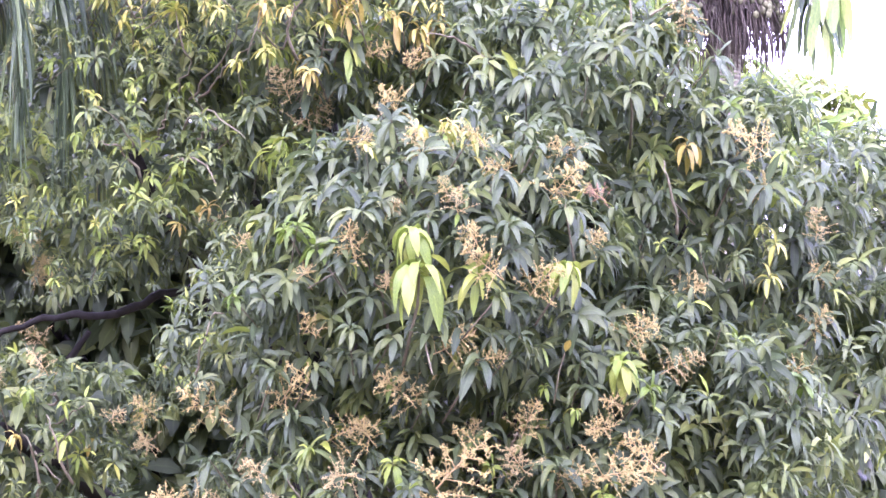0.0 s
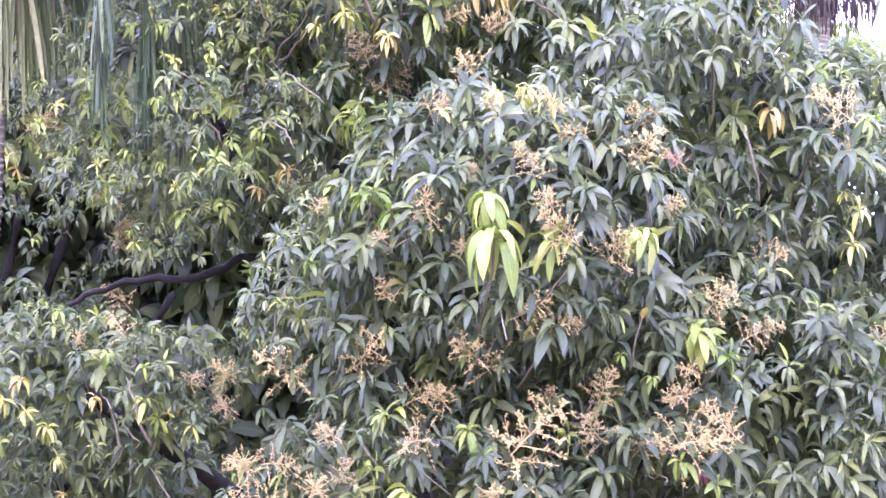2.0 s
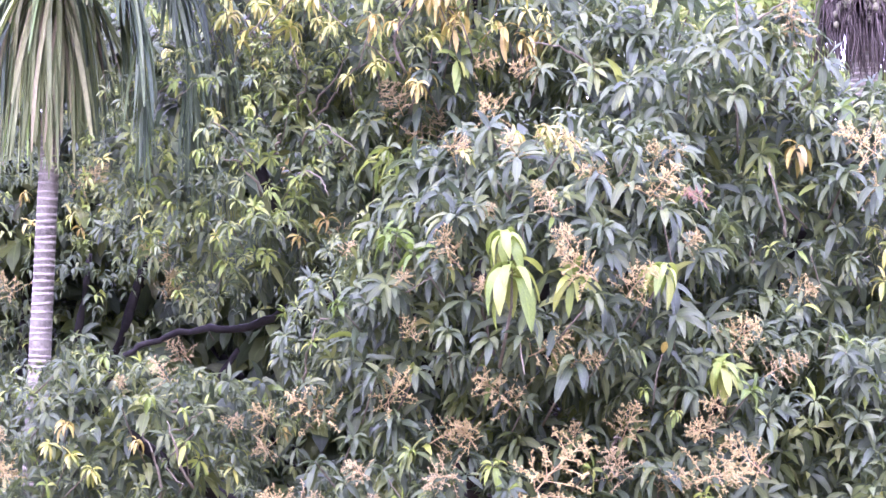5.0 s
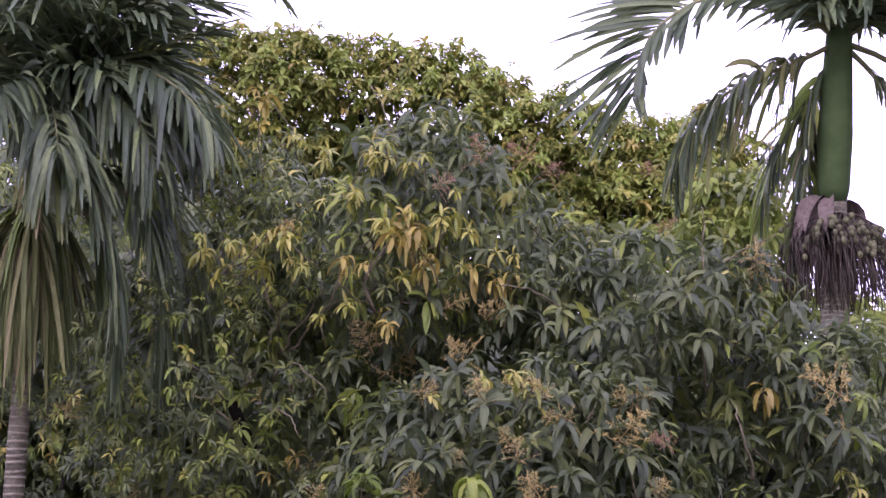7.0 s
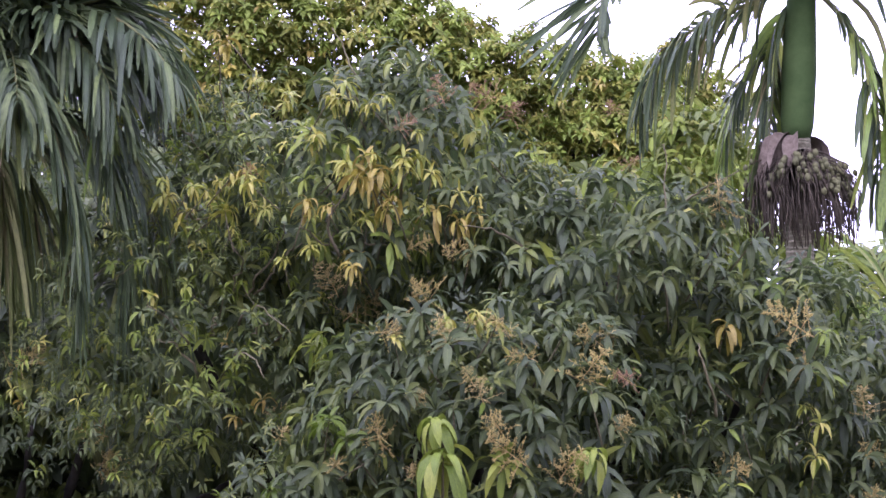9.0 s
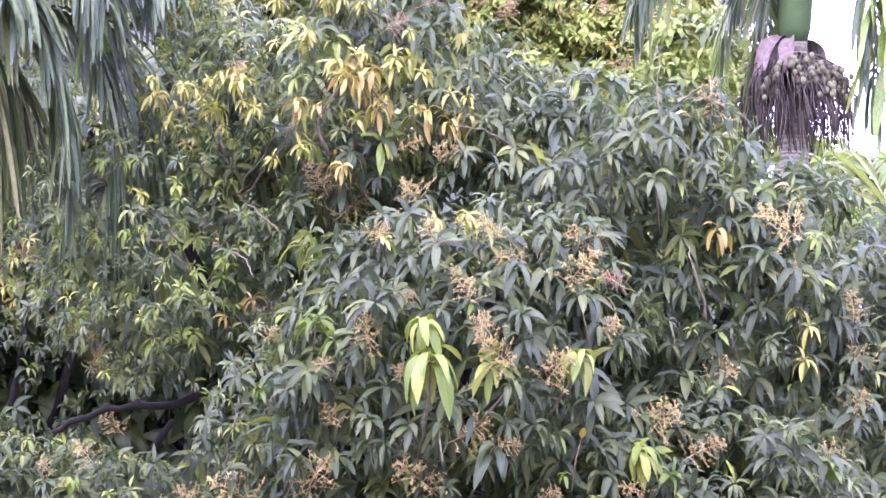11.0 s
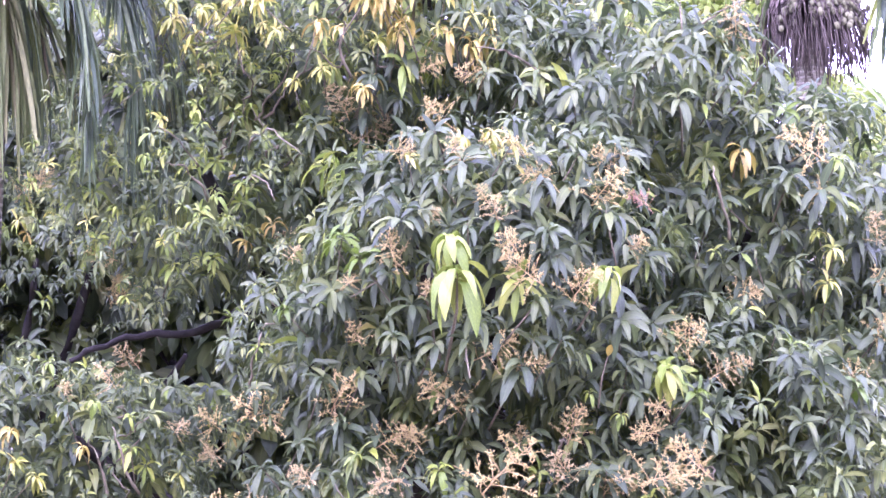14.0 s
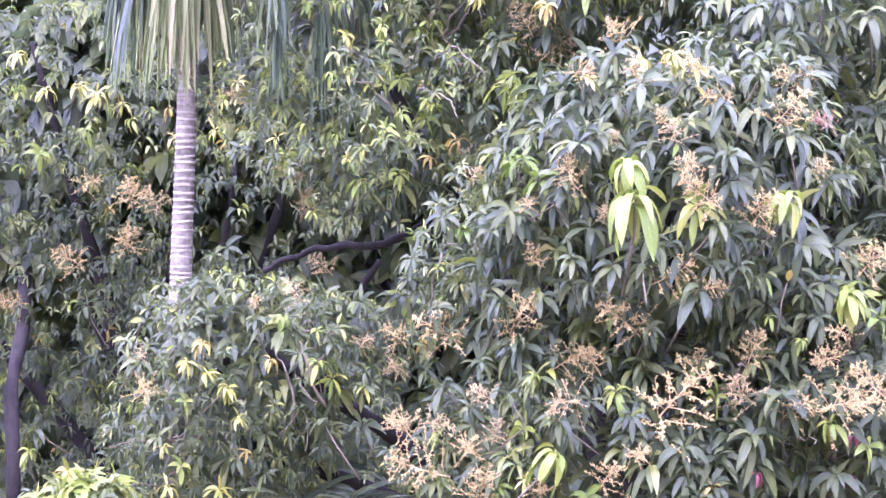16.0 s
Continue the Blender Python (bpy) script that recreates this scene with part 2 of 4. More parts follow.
# ================= ground =================
def ground():
    rng = np.random.default_rng(5)
    g = np.concatenate([[-2500, -600, -150], np.linspace(-40, 40, 41), [150, 600, 2500]])
    X, Y = np.meshgrid(g, g)
    Z = np.where((abs(X) < 45) & (abs(Y) < 45), rng.normal(0, 0.05, X.shape), 0)
    n = len(g)
    F = [[j * n + i, j * n + i + 1, (j + 1) * n + i + 1, (j + 1) * n + i] for j in range(n - 1) for i in range(n - 1)]
    ob = new("ground", mesh_of("ground", np.stack([X, Y, Z], -1).reshape(-1, 3), F, [SOIL]))
    return tagged(ob, "brown and green garden soil with low weeds", "ground", kind="structure")


ground()


def blocking_wall(name, x, y, wide, deep, top, label):
    """A plain plastered wall added out of view, to keep low sky light off the trees."""
    bm = bmesh.new()
    bmesh.ops.create_cube(bm, size=1.0, matrix=Matrix.LocRotScale((x, y, (top - 0.15) / 2), None, (wide, deep, top + 0.15)))
    bmesh.ops.bevel(bm, geom=bm.edges[:], offset=0.02, segments=2, affect="EDGES")
    me = bpy.data.meshes.new(name)
    bm.to_mesh(me)
    bm.free()
    me.materials.append(PLASTER)
    return tagged(new(name, me), label, "wall", kind="structure")


# added light blockers: behind the camera, and west to darken the lower left
blocking_wall("sky_block_south", 0.0, -1.35, 34.0, 0.3, 10.0, "added unseen grey plastered wall that blocks low sky light")
blocking_wall("sky_block_west", -7.6, 6.0, 0.3, 14.4, 6.4, "added unseen grey plastered wall that shades the left side")


# ================= mango crowns =================
# bulges of each crown: centre x, y, z and radii
MAIN = [(0.44, 8.35, 4.99, 0.87, 0.65, 0.79),
        (-0.15, 8.5, 4.67, 0.67, 0.5, 0.59),
        (1.1, 8.97, 5.86, 0.82, 0.57, 0.56),
        (-0.12, 9.41, 6.4, 0.98, 0.71, 0.71),
        (-0.76, 9.86, 6.41, 0.74, 0.66, 0.65),
        (-1.04, 9.62, 5.58, 1.02, 0.80, 0.78),
        (-1.62, 9.01, 4.2, 0.77, 0.41, 0.48),
        (-1.84, 9.23, 3.72, 0.75, 0.33, 0.38),
        (1.82, 9.33, 5.24, 0.88, 0.73, 0.88),
        (1.2, 8.48, 4.17, 1.2, 0.58, 0.69),
        (0.14, 8.29, 3.85, 1.04, 0.49, 0.57),
        (2.58, 9.85, 5.09, 0.77, 0.65, 0.84),
        (2.23, 9.39, 4.39, 0.89, 0.69, 0.83)]
LEFT = [(-3.96, 12.25, 6.04, 1.62, 1.05, 1.27),
        (-3.03, 12.59, 6.45, 1.31, 0.99, 1.19),
        (-5.83, 12.87, 5.48, 1.7, 1.37, 2.02),
        (-1.91, 12.37, 6.03, 1.17, 0.97, 1.17),
        (-3.93, 13.01, 4.45, 1.72, 1.11, 1.35),
        (-2.52, 12.26, 5.17, 1.16, 0.96, 1.27),
        (-1.49, 12.14, 4.52, 0.88, 0.74, 0.88),
        (-3.92, 13.3, 3.1, 1.53, 0.74, 0.88),
        (-1.91, 10.78, 3.43, 1.12, 0.58, 0.68)]
LOW = [(-2.34, 8.35, 3.52, 0.29, 0.15, 0.17),
        (-1.74, 8.33, 3.41, 0.29, 0.13, 0.14)]
BACK = [(-2.49, 17.67, 8.89, 1.0, 0.67, 0.78),
        (-1.78, 17.42, 8.95, 1.04, 0.62, 0.71),
        (-0.9, 17.78, 8.97, 1.06, 0.58, 0.67),
        (0.03, 17.63, 8.77, 0.94, 0.63, 0.72),
        (0.92, 17.37, 8.33, 0.93, 0.57, 0.66),
        (1.83, 17.58, 8.17, 0.94, 0.58, 0.66),
        (2.58, 18.14, 8.17, 0.86, 0.64, 0.74),
        (0.49, 18.66, 7.88, 1.94, 0.66, 0.76),
        (-1.47, 19.29, 8.09, 2.0, 0.79, 0.91),
        (2.01, 17.25, 7.35, 1.41, 0.75, 0.87),
        (-3.35, 17.7, 8.7, 1.0, 0.6, 0.75),
        (-4.3, 17.8, 8.3, 1.1, 0.6, 0.8)]
RIGHT = [(2.38, 14.44, 6.99, 0.5, 0.44, 0.77),
        (2.02, 14.99, 6.69, 0.66, 0.49, 0.57),
        (3.67, 13.84, 6.11, 0.61, 0.34, 0.39),
        (2.6, 13.4, 6.26, 0.84, 0.4, 0.46),
        (3.21, 13.37, 5.75, 0.84, 0.37, 0.42),
        (3.86, 13.89, 6.12, 0.52, 0.29, 0.33),
        (3.45, 14.03, 6.23, 0.4, 0.23, 0.26)]


def scatter(bulges, spacing, rng, depth=(0.72, 1.02), rear=-0.35, gap=None, lump=0.0, patch=-9.0):
    """Shoots over the bulges' skins: places and outward ways, with none deep inside another bulge."""
    C, W = [], []
    for b in bulges:
        c, r = np.array(b[:3]), np.array(b[3:])
        area = 4 * np.pi * ((r[0] * r[1]) ** 1.6 / 3 + (r[0] * r[2]) ** 1.6 / 3 + (r[1] * r[2]) ** 1.6 / 3) ** (1 / 1.6)
        n = int(area / spacing**2)
        d = unit(rng.normal(0, 1, (n, 3)))
        d = d[(-d[:, 1] > rear)]
        k = rng.uniform(*depth, len(d))
        if lump:
            k = k + lump * np.sin(d[:, 0] * 9 + c[0] * 5) * np.sin(d[:, 2] * 8 + c[2] * 3)
        p = c + d * r * k[:, None]
        inside = np.zeros(len(p), bool)
        for o in bulges:
            if o is not b:
                inside |= (((p - np.array(o[:3])) / np.array(o[3:])) ** 2).sum(1) < 0.6
        ripple = np.sin(6.1 * p[:, 0] + 2.3 * np.sin(4.7 * p[:, 2])) + np.sin(7.3 * p[:, 2] + 1.9 * np.sin(5.3 * p[:, 0] + 1.0))
        inside |= (ripple < patch) & (rng.random(len(p)) < 0.85)
        for g in gap or ():
            inside |= (((p - np.array(g[:3])) / np.array(g[3:])) ** 2).sum(1) < 1
        C.append(p[~inside])
        W.append(unit(d / r)[~inside])
    return np.concatenate(C), np.concatenate(W)


def foliage(name, tree, bulges, spacing, size, mats, share, seed, stations=6, label="", **more):
    """The joined mass of a crown's leaves, in one part."""
    rng = np.random.default_rng(seed)
    slender, count, sag = more.pop("slender", 0.25), more.pop("count", (7, 12)), more.pop("sag", (0.5, 2.7))
    up, young, small, fresh = more.pop("up", 0.55), more.pop("young", None), more.pop("small", -99), more.pop("fresh", None)
    jitter = more.pop("jitter", 0.35)
    C, W = scatter(bulges, spacing, rng, **more)
    axis = W + np.array([0, 0, up]) + rng.normal(0, 1, W.shape) * np.where(C[:, :1] < small, jitter + 0.25, jitter)
    sz = rng.uniform(*size, len(C)) * np.where(C[:, 0] < small, 0.56, 1.0)
    kind = rng.choice(len(mats), len(C), p=share)
    # young: zones of paler leaves, for fresh growth and to brighten dim parts
    if young is not None:
        for zone_at, odds in young:
            zone = (((C - np.array(zone_at[:3])) / np.array(zone_at[3:])) ** 2).sum(1) < rng.uniform(0.2, 1.3, len(C))
            kind = np.where(zone, rng.choice(len(mats), len(C), p=odds), kind)
            sz = np.where(zone, sz * 0.85, sz)
    V, F, uv, own = rosettes(C, axis, sz, rng, count, stations, slender, sag, np.where(C[:, 0] < small, 0.85, 1.0))
    stray = rng.random(len(own)) < np.where(C[own, 0] < small, 0.13, 0.05)
    leaf = np.where(stray, rng.choice(len(mats), len(own), p=fresh or share), kind[own])
    ob = part(name, mesh_of(name, V, F, mats, np.repeat(leaf, 2 * (stations - 1)), uv), tree, label)
    return tagged(ob, kind="stuff")


def limb(name, tree, path, r0, r1, seed, mat=None):
    """A crooked tapering limb through the given points."""
    rng = np.random.default_rng(seed)
    P = np.asarray(path, float)
    t = np.linspace(0, len(P) - 1, 6 * (len(P) - 1) + 1)
    i = np.minimum(t.astype(int), len(P) - 2)
    u = (t - i)[:, None]
    Q = P[i] * (1 - u) + P[i + 1] * u
    wander = np.cumsum(rng.normal(0, 0.010, Q.shape), axis=0)
    Q += wander - np.linspace(0, 1, len(Q))[:, None] * wander[-1]
    R = np.linspace(r0, r1, len(Q)) * rng.uniform(0.92, 1.08, len(Q))
    v, f = tube(Q, R, 9)
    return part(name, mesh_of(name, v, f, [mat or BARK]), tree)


def thing(name, x, y, z, label, category, group=""):
    ob = new(name)
    ob.location = (x, y, z)
    ob.empty_display_size = 0.3
    bpy.context.view_layer.update()
    return tagged(ob, label, category, group)


# ---- places of the shoots and panicles that stand out ----
DARK_SHOOTS_A = [
    (-0.11, 8.78, 6, 0.157), (0.13, 8.95, 5.86, 0.12), (0.19, 8.01, 5.65, 0.178), (0.83, 8.39, 5.89, 0.137), (0.91, 8.4, 5.71, 0.137),
    (1.02, 8.73, 6.38, 0.157), (1.17, 8.64, 6.34, 0.129), (1.4, 8.5, 6.15, 0.152), (1.25, 8.4, 6.04, 0.175), (1.12, 8.37, 5.95, 0.137),
    (1.32, 8.38, 5.84, 0.195), (1.57, 8.47, 5.9, 0.151), (1.81, 8.72, 6.03, 0.177), (0.99, 8.38, 5.75, 0.1), (1.62, 8.53, 6.04, 0.127),
    (0.66, 7.79, 5.42, 0.18), (0.67, 7.71, 5.21, 0.141), (0.33, 7.7, 5.23, 0.132), (0.83, 7.96, 5.55, 0.161), (0.19, 7.81, 5.45, 0.143),
    (-0.02, 7.85, 5.35, 0.116), (0.93, 7.83, 5.29, 0.167), (0.8, 8.08, 5.65, 0.125), (0.07, 8.08, 5.65, 0.144),
]
DARK_SHOOTS_B = [
    (-0.13, 8.16, 5.55, 0.109), (-0, 7.75, 5.03, 0.115), (1.49, 8.62, 5.33, 0.159), (1.31, 8.7, 5.36, 0.135), (1.54, 8.61, 5.38, 0.149),
    (1.34, 8.68, 5.14, 0.135), (1.43, 8.65, 5.06, 0.134), (1.1, 8.44, 5.56, 0.156), (1.89, 8.59, 5.49, 0.185), (2.3, 8.7, 5.44, 0.151),
    (1.7, 8.57, 5.14, 0.107), (1.89, 8.57, 5.08, 0.115), (2.33, 8.73, 4.73, 0.152), (2.23, 8.37, 4.51, 0.13), (0.5, 8.82, 6.47, 0.137),
    (0.6, 8.48, 5.9, 0.126), (0.44, 8.62, 5.98, 0.141), (1.68, 8.63, 4.89, 0.129), (1.78, 8.14, 4.65, 0.133), (1.77, 8.38, 4.77, 0.112),
    (-1.25, 8.72, 3.9, 0.188), (-1.09, 8.9, 3.87, 0.165), (-1.24, 11.41, 4.35, 0.208), (-0.62, 8.14, 4.51, 0.126),
]
DARK_SHOOTS_C = [
    (-0.23, 7.9, 4.94, 0.155), (-0.41, 8.06, 4.95, 0.144), (-0.6, 8.17, 4.93, 0.146), (-0.58, 8.03, 4.17, 0.148), (-0.44, 7.9, 4.09, 0.122),
    (0.01, 7.78, 4.76, 0.134), (0.19, 7.73, 4.73, 0.142), (0.32, 7.7, 4.73, 0.141), (0.56, 7.74, 4.63, 0.211), (0.73, 7.74, 4.73, 0.146),
    (0.99, 7.83, 4.82, 0.195), (1.08, 7.93, 4.5, 0.169), (1.03, 7.96, 4.61, 0.146), (0.93, 7.87, 4.16, 0.21), (0.5, 7.8, 3.94, 0.166),
    (0.79, 7.88, 3.99, 0.234), (-0.06, 7.8, 4.06, 0.143), (-0.27, 7.88, 4.15, 0.121), (1.16, 7.95, 3.81, 0.17), (0.63, 7.68, 4.91, 0.136),
    (0.35, 7.84, 4.45, 0.116), (-1.18, 8.64, 4.29, 0.116), (-1.57, 8.61, 4.42, 0.116), (-1.91, 8.61, 4.34, 0.116),
]
DARK_SHOOTS_D = [
    (-2.37, 11.36, 4.64, 0.173), (-1.86, 8.76, 4.58, 0.131), (-2.16, 8.68, 4.19, 0.118), (-1.35, 8.64, 3.98, 0.103), (-0.41, 8.05, 4.28, 0.131),
    (-0.3, 7.98, 4.56, 0.142), (-0.12, 7.94, 4.59, 0.13), (-1.64, 11.41, 4.79, 0.139), (-3.49, 11.91, 4.22, 0.184), (-1.98, 8.87, 3.77, 0.12),
    (-1.72, 8.87, 3.69, 0.133), (-3.67, 11.38, 3.44, 0.159),
]
LIME_SHOOTS_A = [
    (2.13, 8.67, 5.57, 0.117), (-0.38, 9.24, 5.52, 0.105), (-1.55, 9.17, 5.61, 0.077), (-1.27, 9.08, 5.63, 0.082), (-1.17, 9.07, 5.66, 0.092),
    (-0.91, 9.08, 5.43, 0.092), (-0.78, 9.09, 5.49, 0.098), (-1.25, 9.12, 5.32, 0.071), (-1.4, 9.19, 5.26, 0.083), (-1.02, 9.12, 5.29, 0.071),
    (-1.11, 9.13, 5.26, 0.088), (-1.15, 9.24, 5.08, 0.105), (-1.42, 9.25, 6, 0.111), (-1.02, 9.11, 5.86, 0.098), (-0.82, 9.13, 5.86, 0.098),
    (-0.74, 9.16, 5.89, 0.093), (-1.24, 9.21, 6.01, 0.083), (-1.97, 11.57, 6.75, 0.106), (1.52, 8.61, 5.13, 0.077), (-1.64, 9.22, 5.62, 0.072),
    (-0.87, 9.12, 5.31, 0.071), (-1.29, 9.21, 6, 0.089), (-0.95, 9.22, 6.04, 0.083), (-1.68, 8.76, 4.61, 0.079),
]
LIME_SHOOTS_B = [
    (-1.26, 8.61, 4.21, 0.116), (-1.26, 8.63, 4.36, 0.077), (-3.7, 11.37, 3.3, 0.134), (-1.92, 8.64, 4, 0.078), (-2.01, 8.88, 3.64, 0.102),
    (-0.19, 7.8, 4.01, 0.127), (-1.22, 11.42, 4.29, 0.201), (-0.16, 7.91, 4.23, 0.08), (0.2, 7.85, 4.18, 0.135), (0.64, 7.91, 4.15, 0.105),
    (0.86, 7.91, 4.5, 0.07), (-3, 11.38, 5.47, 0.105), (-3.62, 11.41, 5.25, 0.134), (-3.31, 11.4, 5.41, 0.119), (1.12, 7.87, 4.05, 0.128),
    (1.29, 7.9, 3.94, 0.136), (1, 7.9, 4.4, 0.07), (-1.43, 8.62, 4.42, 0.083),
]
YELLOW_SHOOTS_A = [
    (-1.82, 11.51, 6.65, 0.169), (-1.84, 11.43, 6.46, 0.157), (-1.13, 9.25, 6.35, 0.167), (-0.88, 8.93, 6.34, 0.128), (-0.67, 8.78, 6.39, 0.147),
    (-1.02, 9.14, 6.26, 0.143), (-0.79, 8.88, 6.23, 0.146), (-0.58, 8.77, 6.22, 0.105), (-1.19, 9.11, 5.83, 0.12), (-1.59, 9.38, 6.04, 0.107),
    (-0.36, 8.79, 6.03, 0.115), (-0.16, 8.66, 6.42, 0.145), (0.11, 8.68, 6.45, 0.145), (-0.08, 8.7, 6.16, 0.114), (0.38, 8.77, 6.29, 0.126),
    (0.45, 7.94, 5.64, 0.137), (0.53, 7.89, 5.59, 0.131), (2.08, 8.6, 5.14, 0.134), (2.06, 8.63, 4.98, 0.134), (2, 8.58, 5.22, 0.102),
    (0.3, 7.93, 5.61, 0.113), (0.08, 7.93, 5.54, 0.103), (-0.92, 9.6, 7, 0.116), (-0.66, 9.14, 6.94, 0.099),
]
YELLOW_SHOOTS_B = [
    (-0.24, 8.78, 6.78, 0.152), (-0.07, 8.74, 6.73, 0.115), (0.18, 8.7, 6.46, 0.151), (-0.47, 8.85, 6.81, 0.106), (-0.32, 8.7, 6.57, 0.114),
    (-0.97, 9.03, 6.37, 0.13), (-1.09, 9.61, 7.19, 0.116), (-1.9, 8.59, 4.2, 0.113), (-1.79, 8.58, 4.15, 0.113), (-1.69, 8.58, 4.08, 0.129),
    (-1.65, 8.63, 3.93, 0.098), (-3.45, 11.41, 3.17, 0.191), (-3.28, 11.45, 3.12, 0.198), (-2.78, 10.44, 3.22, 0.141), (-2.1, 8.94, 3.52, 0.135),
    (-1.82, 8.91, 3.52, 0.134), (-2.1, 8.88, 3.74, 0.102), (-0.19, 7.79, 3.79, 0.079), (-3.68, 11.18, 5.89, 0.166), (-3.52, 11.25, 5.67, 0.16),
    (-3.31, 11.29, 5.69, 0.16), (-3.21, 11.34, 5.64, 0.167), (-3.07, 11.42, 5.57, 0.147), (-2.42, 11.28, 5.4, 0.124),
]
OCHRE_SHOOTS_A = [
    (-0.37, 8.7, 6.24, 0.151), (-0.08, 8.66, 6.38, 0.186), (0.03, 8.69, 6.21, 0.176), (0.26, 8.75, 6.2, 0.172), (-0.14, 8.8, 5.97, 0.137),
    (-0.78, 9.19, 5.2, 0.104), (-0.64, 9.18, 5.29, 0.121), (1.65, 8.6, 5.61, 0.195), (-0.81, 9.12, 7.14, 0.137), (-0.01, 8.66, 6.39, 0.165),
    (-0.69, 8.8, 6.42, 0.105), (-1.82, 8.58, 4.3, 0.124), (-1.48, 8.57, 4.22, 0.103), (-1.67, 8.87, 3.72, 0.096), (0.62, 7.82, 3.77, 0.102),
    (-2.72, 11.32, 5.54, 0.104),
]
GREEN_SHOOTS_A = [
    (-0.41, 9.24, 5.72, 0.133), (-0.27, 7.97, 5.17, 0.147), (-0.14, 7.84, 5.1, 0.135), (-0.62, 9.14, 5.72, 0.109), (-0.21, 7.91, 5.19, 0.117),
    (2.1, 8.19, 4.51, 0.141), (1.89, 8.74, 5.81, 0.131), (0.08, 7.78, 3.72, 0.138), (-0.31, 7.82, 3.75, 0.116), (1.34, 7.94, 4.5, 0.118),
    (-0.49, 8.07, 4.88, 0.108),
]
RED_SHOOTS_A = [
    (1.22, 7.88, 3.99, 0.108), (1.21, 7.96, 3.8, 0.095), (0.81, 7.88, 3.82, 0.098),
]
TAN_PANICLES_A = [
    (0.16, 8.8, 6.03, 0.184), (0.38, 8.69, 5.99, 0.161), (0.21, 8.21, 5.74, 0.205), (0.05, 7.98, 5.57, 0.151), (0.45, 7.91, 5.61, 0.15),
    (0.57, 7.86, 5.55, 0.13), (0.4, 7.73, 5.34, 0.119), (0.65, 7.81, 5.45, 0.153), (0.92, 7.87, 5.38, 0.224), (0.96, 8.05, 5.53, 0.158),
    (0.01, 7.75, 5.08, 0.206), (0.52, 7.67, 5.14, 0.159), (0.57, 7.67, 5.02, 0.227), (0.81, 7.72, 4.96, 0.228), (1.07, 7.88, 5.14, 0.14),
    (1.08, 8.45, 5.56, 0.126), (1.98, 8.64, 5.6, 0.269), (1.99, 8.59, 5.39, 0.154), (1.65, 8.62, 4.92, 0.216), (-1.44, 9.53, 4.93, 0.223),
    (-1.52, 9.32, 5.13, 0.179), (-1.85, 9.38, 5.53, 0.153), (2.33, 8.74, 4.75, 0.183), (2.12, 8.28, 4.57, 0.148),
]
TAN_PANICLES_B = [
    (-0.19, 7.86, 4.99, 0.14), (2.38, 8.78, 4.97, 0.158), (-0.59, 8.17, 4.39, 0.253), (-0.26, 8, 4.46, 0.261), (-0.14, 7.88, 4.74, 0.14),
    (-0.9, 8.84, 4.3, 0.18), (0, 7.97, 4.31, 0.198), (-0.74, 8.01, 3.97, 0.238), (-0.66, 7.95, 3.79, 0.265), (-0.44, 7.85, 3.91, 0.196),
    (-0.39, 7.84, 3.74, 0.223), (0.25, 7.84, 4.48, 0.255), (0.44, 7.71, 4.68, 0.192), (0.59, 7.74, 4.63, 0.147), (0.79, 7.92, 4.35, 0.188),
    (0.4, 7.83, 4.11, 0.418), (1.14, 7.86, 4.15, 0.35), (1.31, 7.86, 4.19, 0.261), (0.95, 7.87, 4.11, 0.187), (1.31, 8.1, 4.73, 0.25),
    (1.19, 7.9, 4.43, 0.15), (1.12, 7.88, 4.33, 0.187), (0.1, 7.94, 4.29, 0.165), (0.16, 7.76, 3.82, 0.193),
]
TAN_PANICLES_C = [
    (0.3, 7.77, 3.91, 0.161), (-3.07, 11.48, 4.67, 0.268), (-3.56, 11.89, 4.54, 0.279), (-3.98, 11.88, 4.24, 0.222), (-2.12, 8.69, 4.05, 0.209),
    (-3, 11.36, 4.98, 0.251), (-3.37, 11.59, 5.07, 0.229), (-1.5, 9.56, 4.94, 0.19), (-2.82, 11.31, 4.94, 0.222), (0.56, 7.96, 4.3, 0.142),
    (-0.12, 7.79, 3.74, 0.148),
]
PALE_PANICLES_A = [
    (-0.26, 8.91, 5.87, 0.223), (-0.13, 9.11, 5.74, 0.245), (0.3, 7.84, 5.52, 0.176), (0.18, 7.73, 5.26, 0.101), (-0.56, 9.26, 5.21, 0.122),
    (-0.45, 8.22, 5.11, 0.107), (1.47, 8, 4.6, 0.181), (1.64, 8.65, 6.17, 0.233), (0.44, 7.71, 5.29, 0.137), (0.16, 7.7, 4.95, 0.114),
    (2.32, 8.7, 5.22, 0.156), (-0, 7.83, 4.14, 0.209), (-0.38, 7.91, 4.14, 0.155), (-0.6, 7.94, 4.02, 0.179), (-0.32, 7.83, 3.98, 0.148),
    (0.75, 7.9, 4.16, 0.216), (-1.37, 8.7, 4.53, 0.141), (-1.05, 8.7, 4.3, 0.125), (-1.73, 11.39, 4.53, 0.194), (-2.16, 8.68, 4.2, 0.12),
    (-1.97, 9.55, 5.49, 0.161), (-0.9, 8.82, 4.16, 0.158), (-1.57, 8.64, 4.48, 0.103),
]
PINK_PANICLES_A = [
    (1.11, 8.02, 5.34, 0.143), (0.29, 8.86, 6.79, 0.175), (0.52, 9.07, 6.83, 0.163), (0.67, 9.17, 6.76, 0.154), (0.11, 8.71, 6.61, 0.146),
    (1.18, 9.18, 6.77, 0.11), (1.21, 8.84, 6.43, 0.106), (-0.66, 8.78, 6.39, 0.105),
]


SHOOT_KINDS = {}


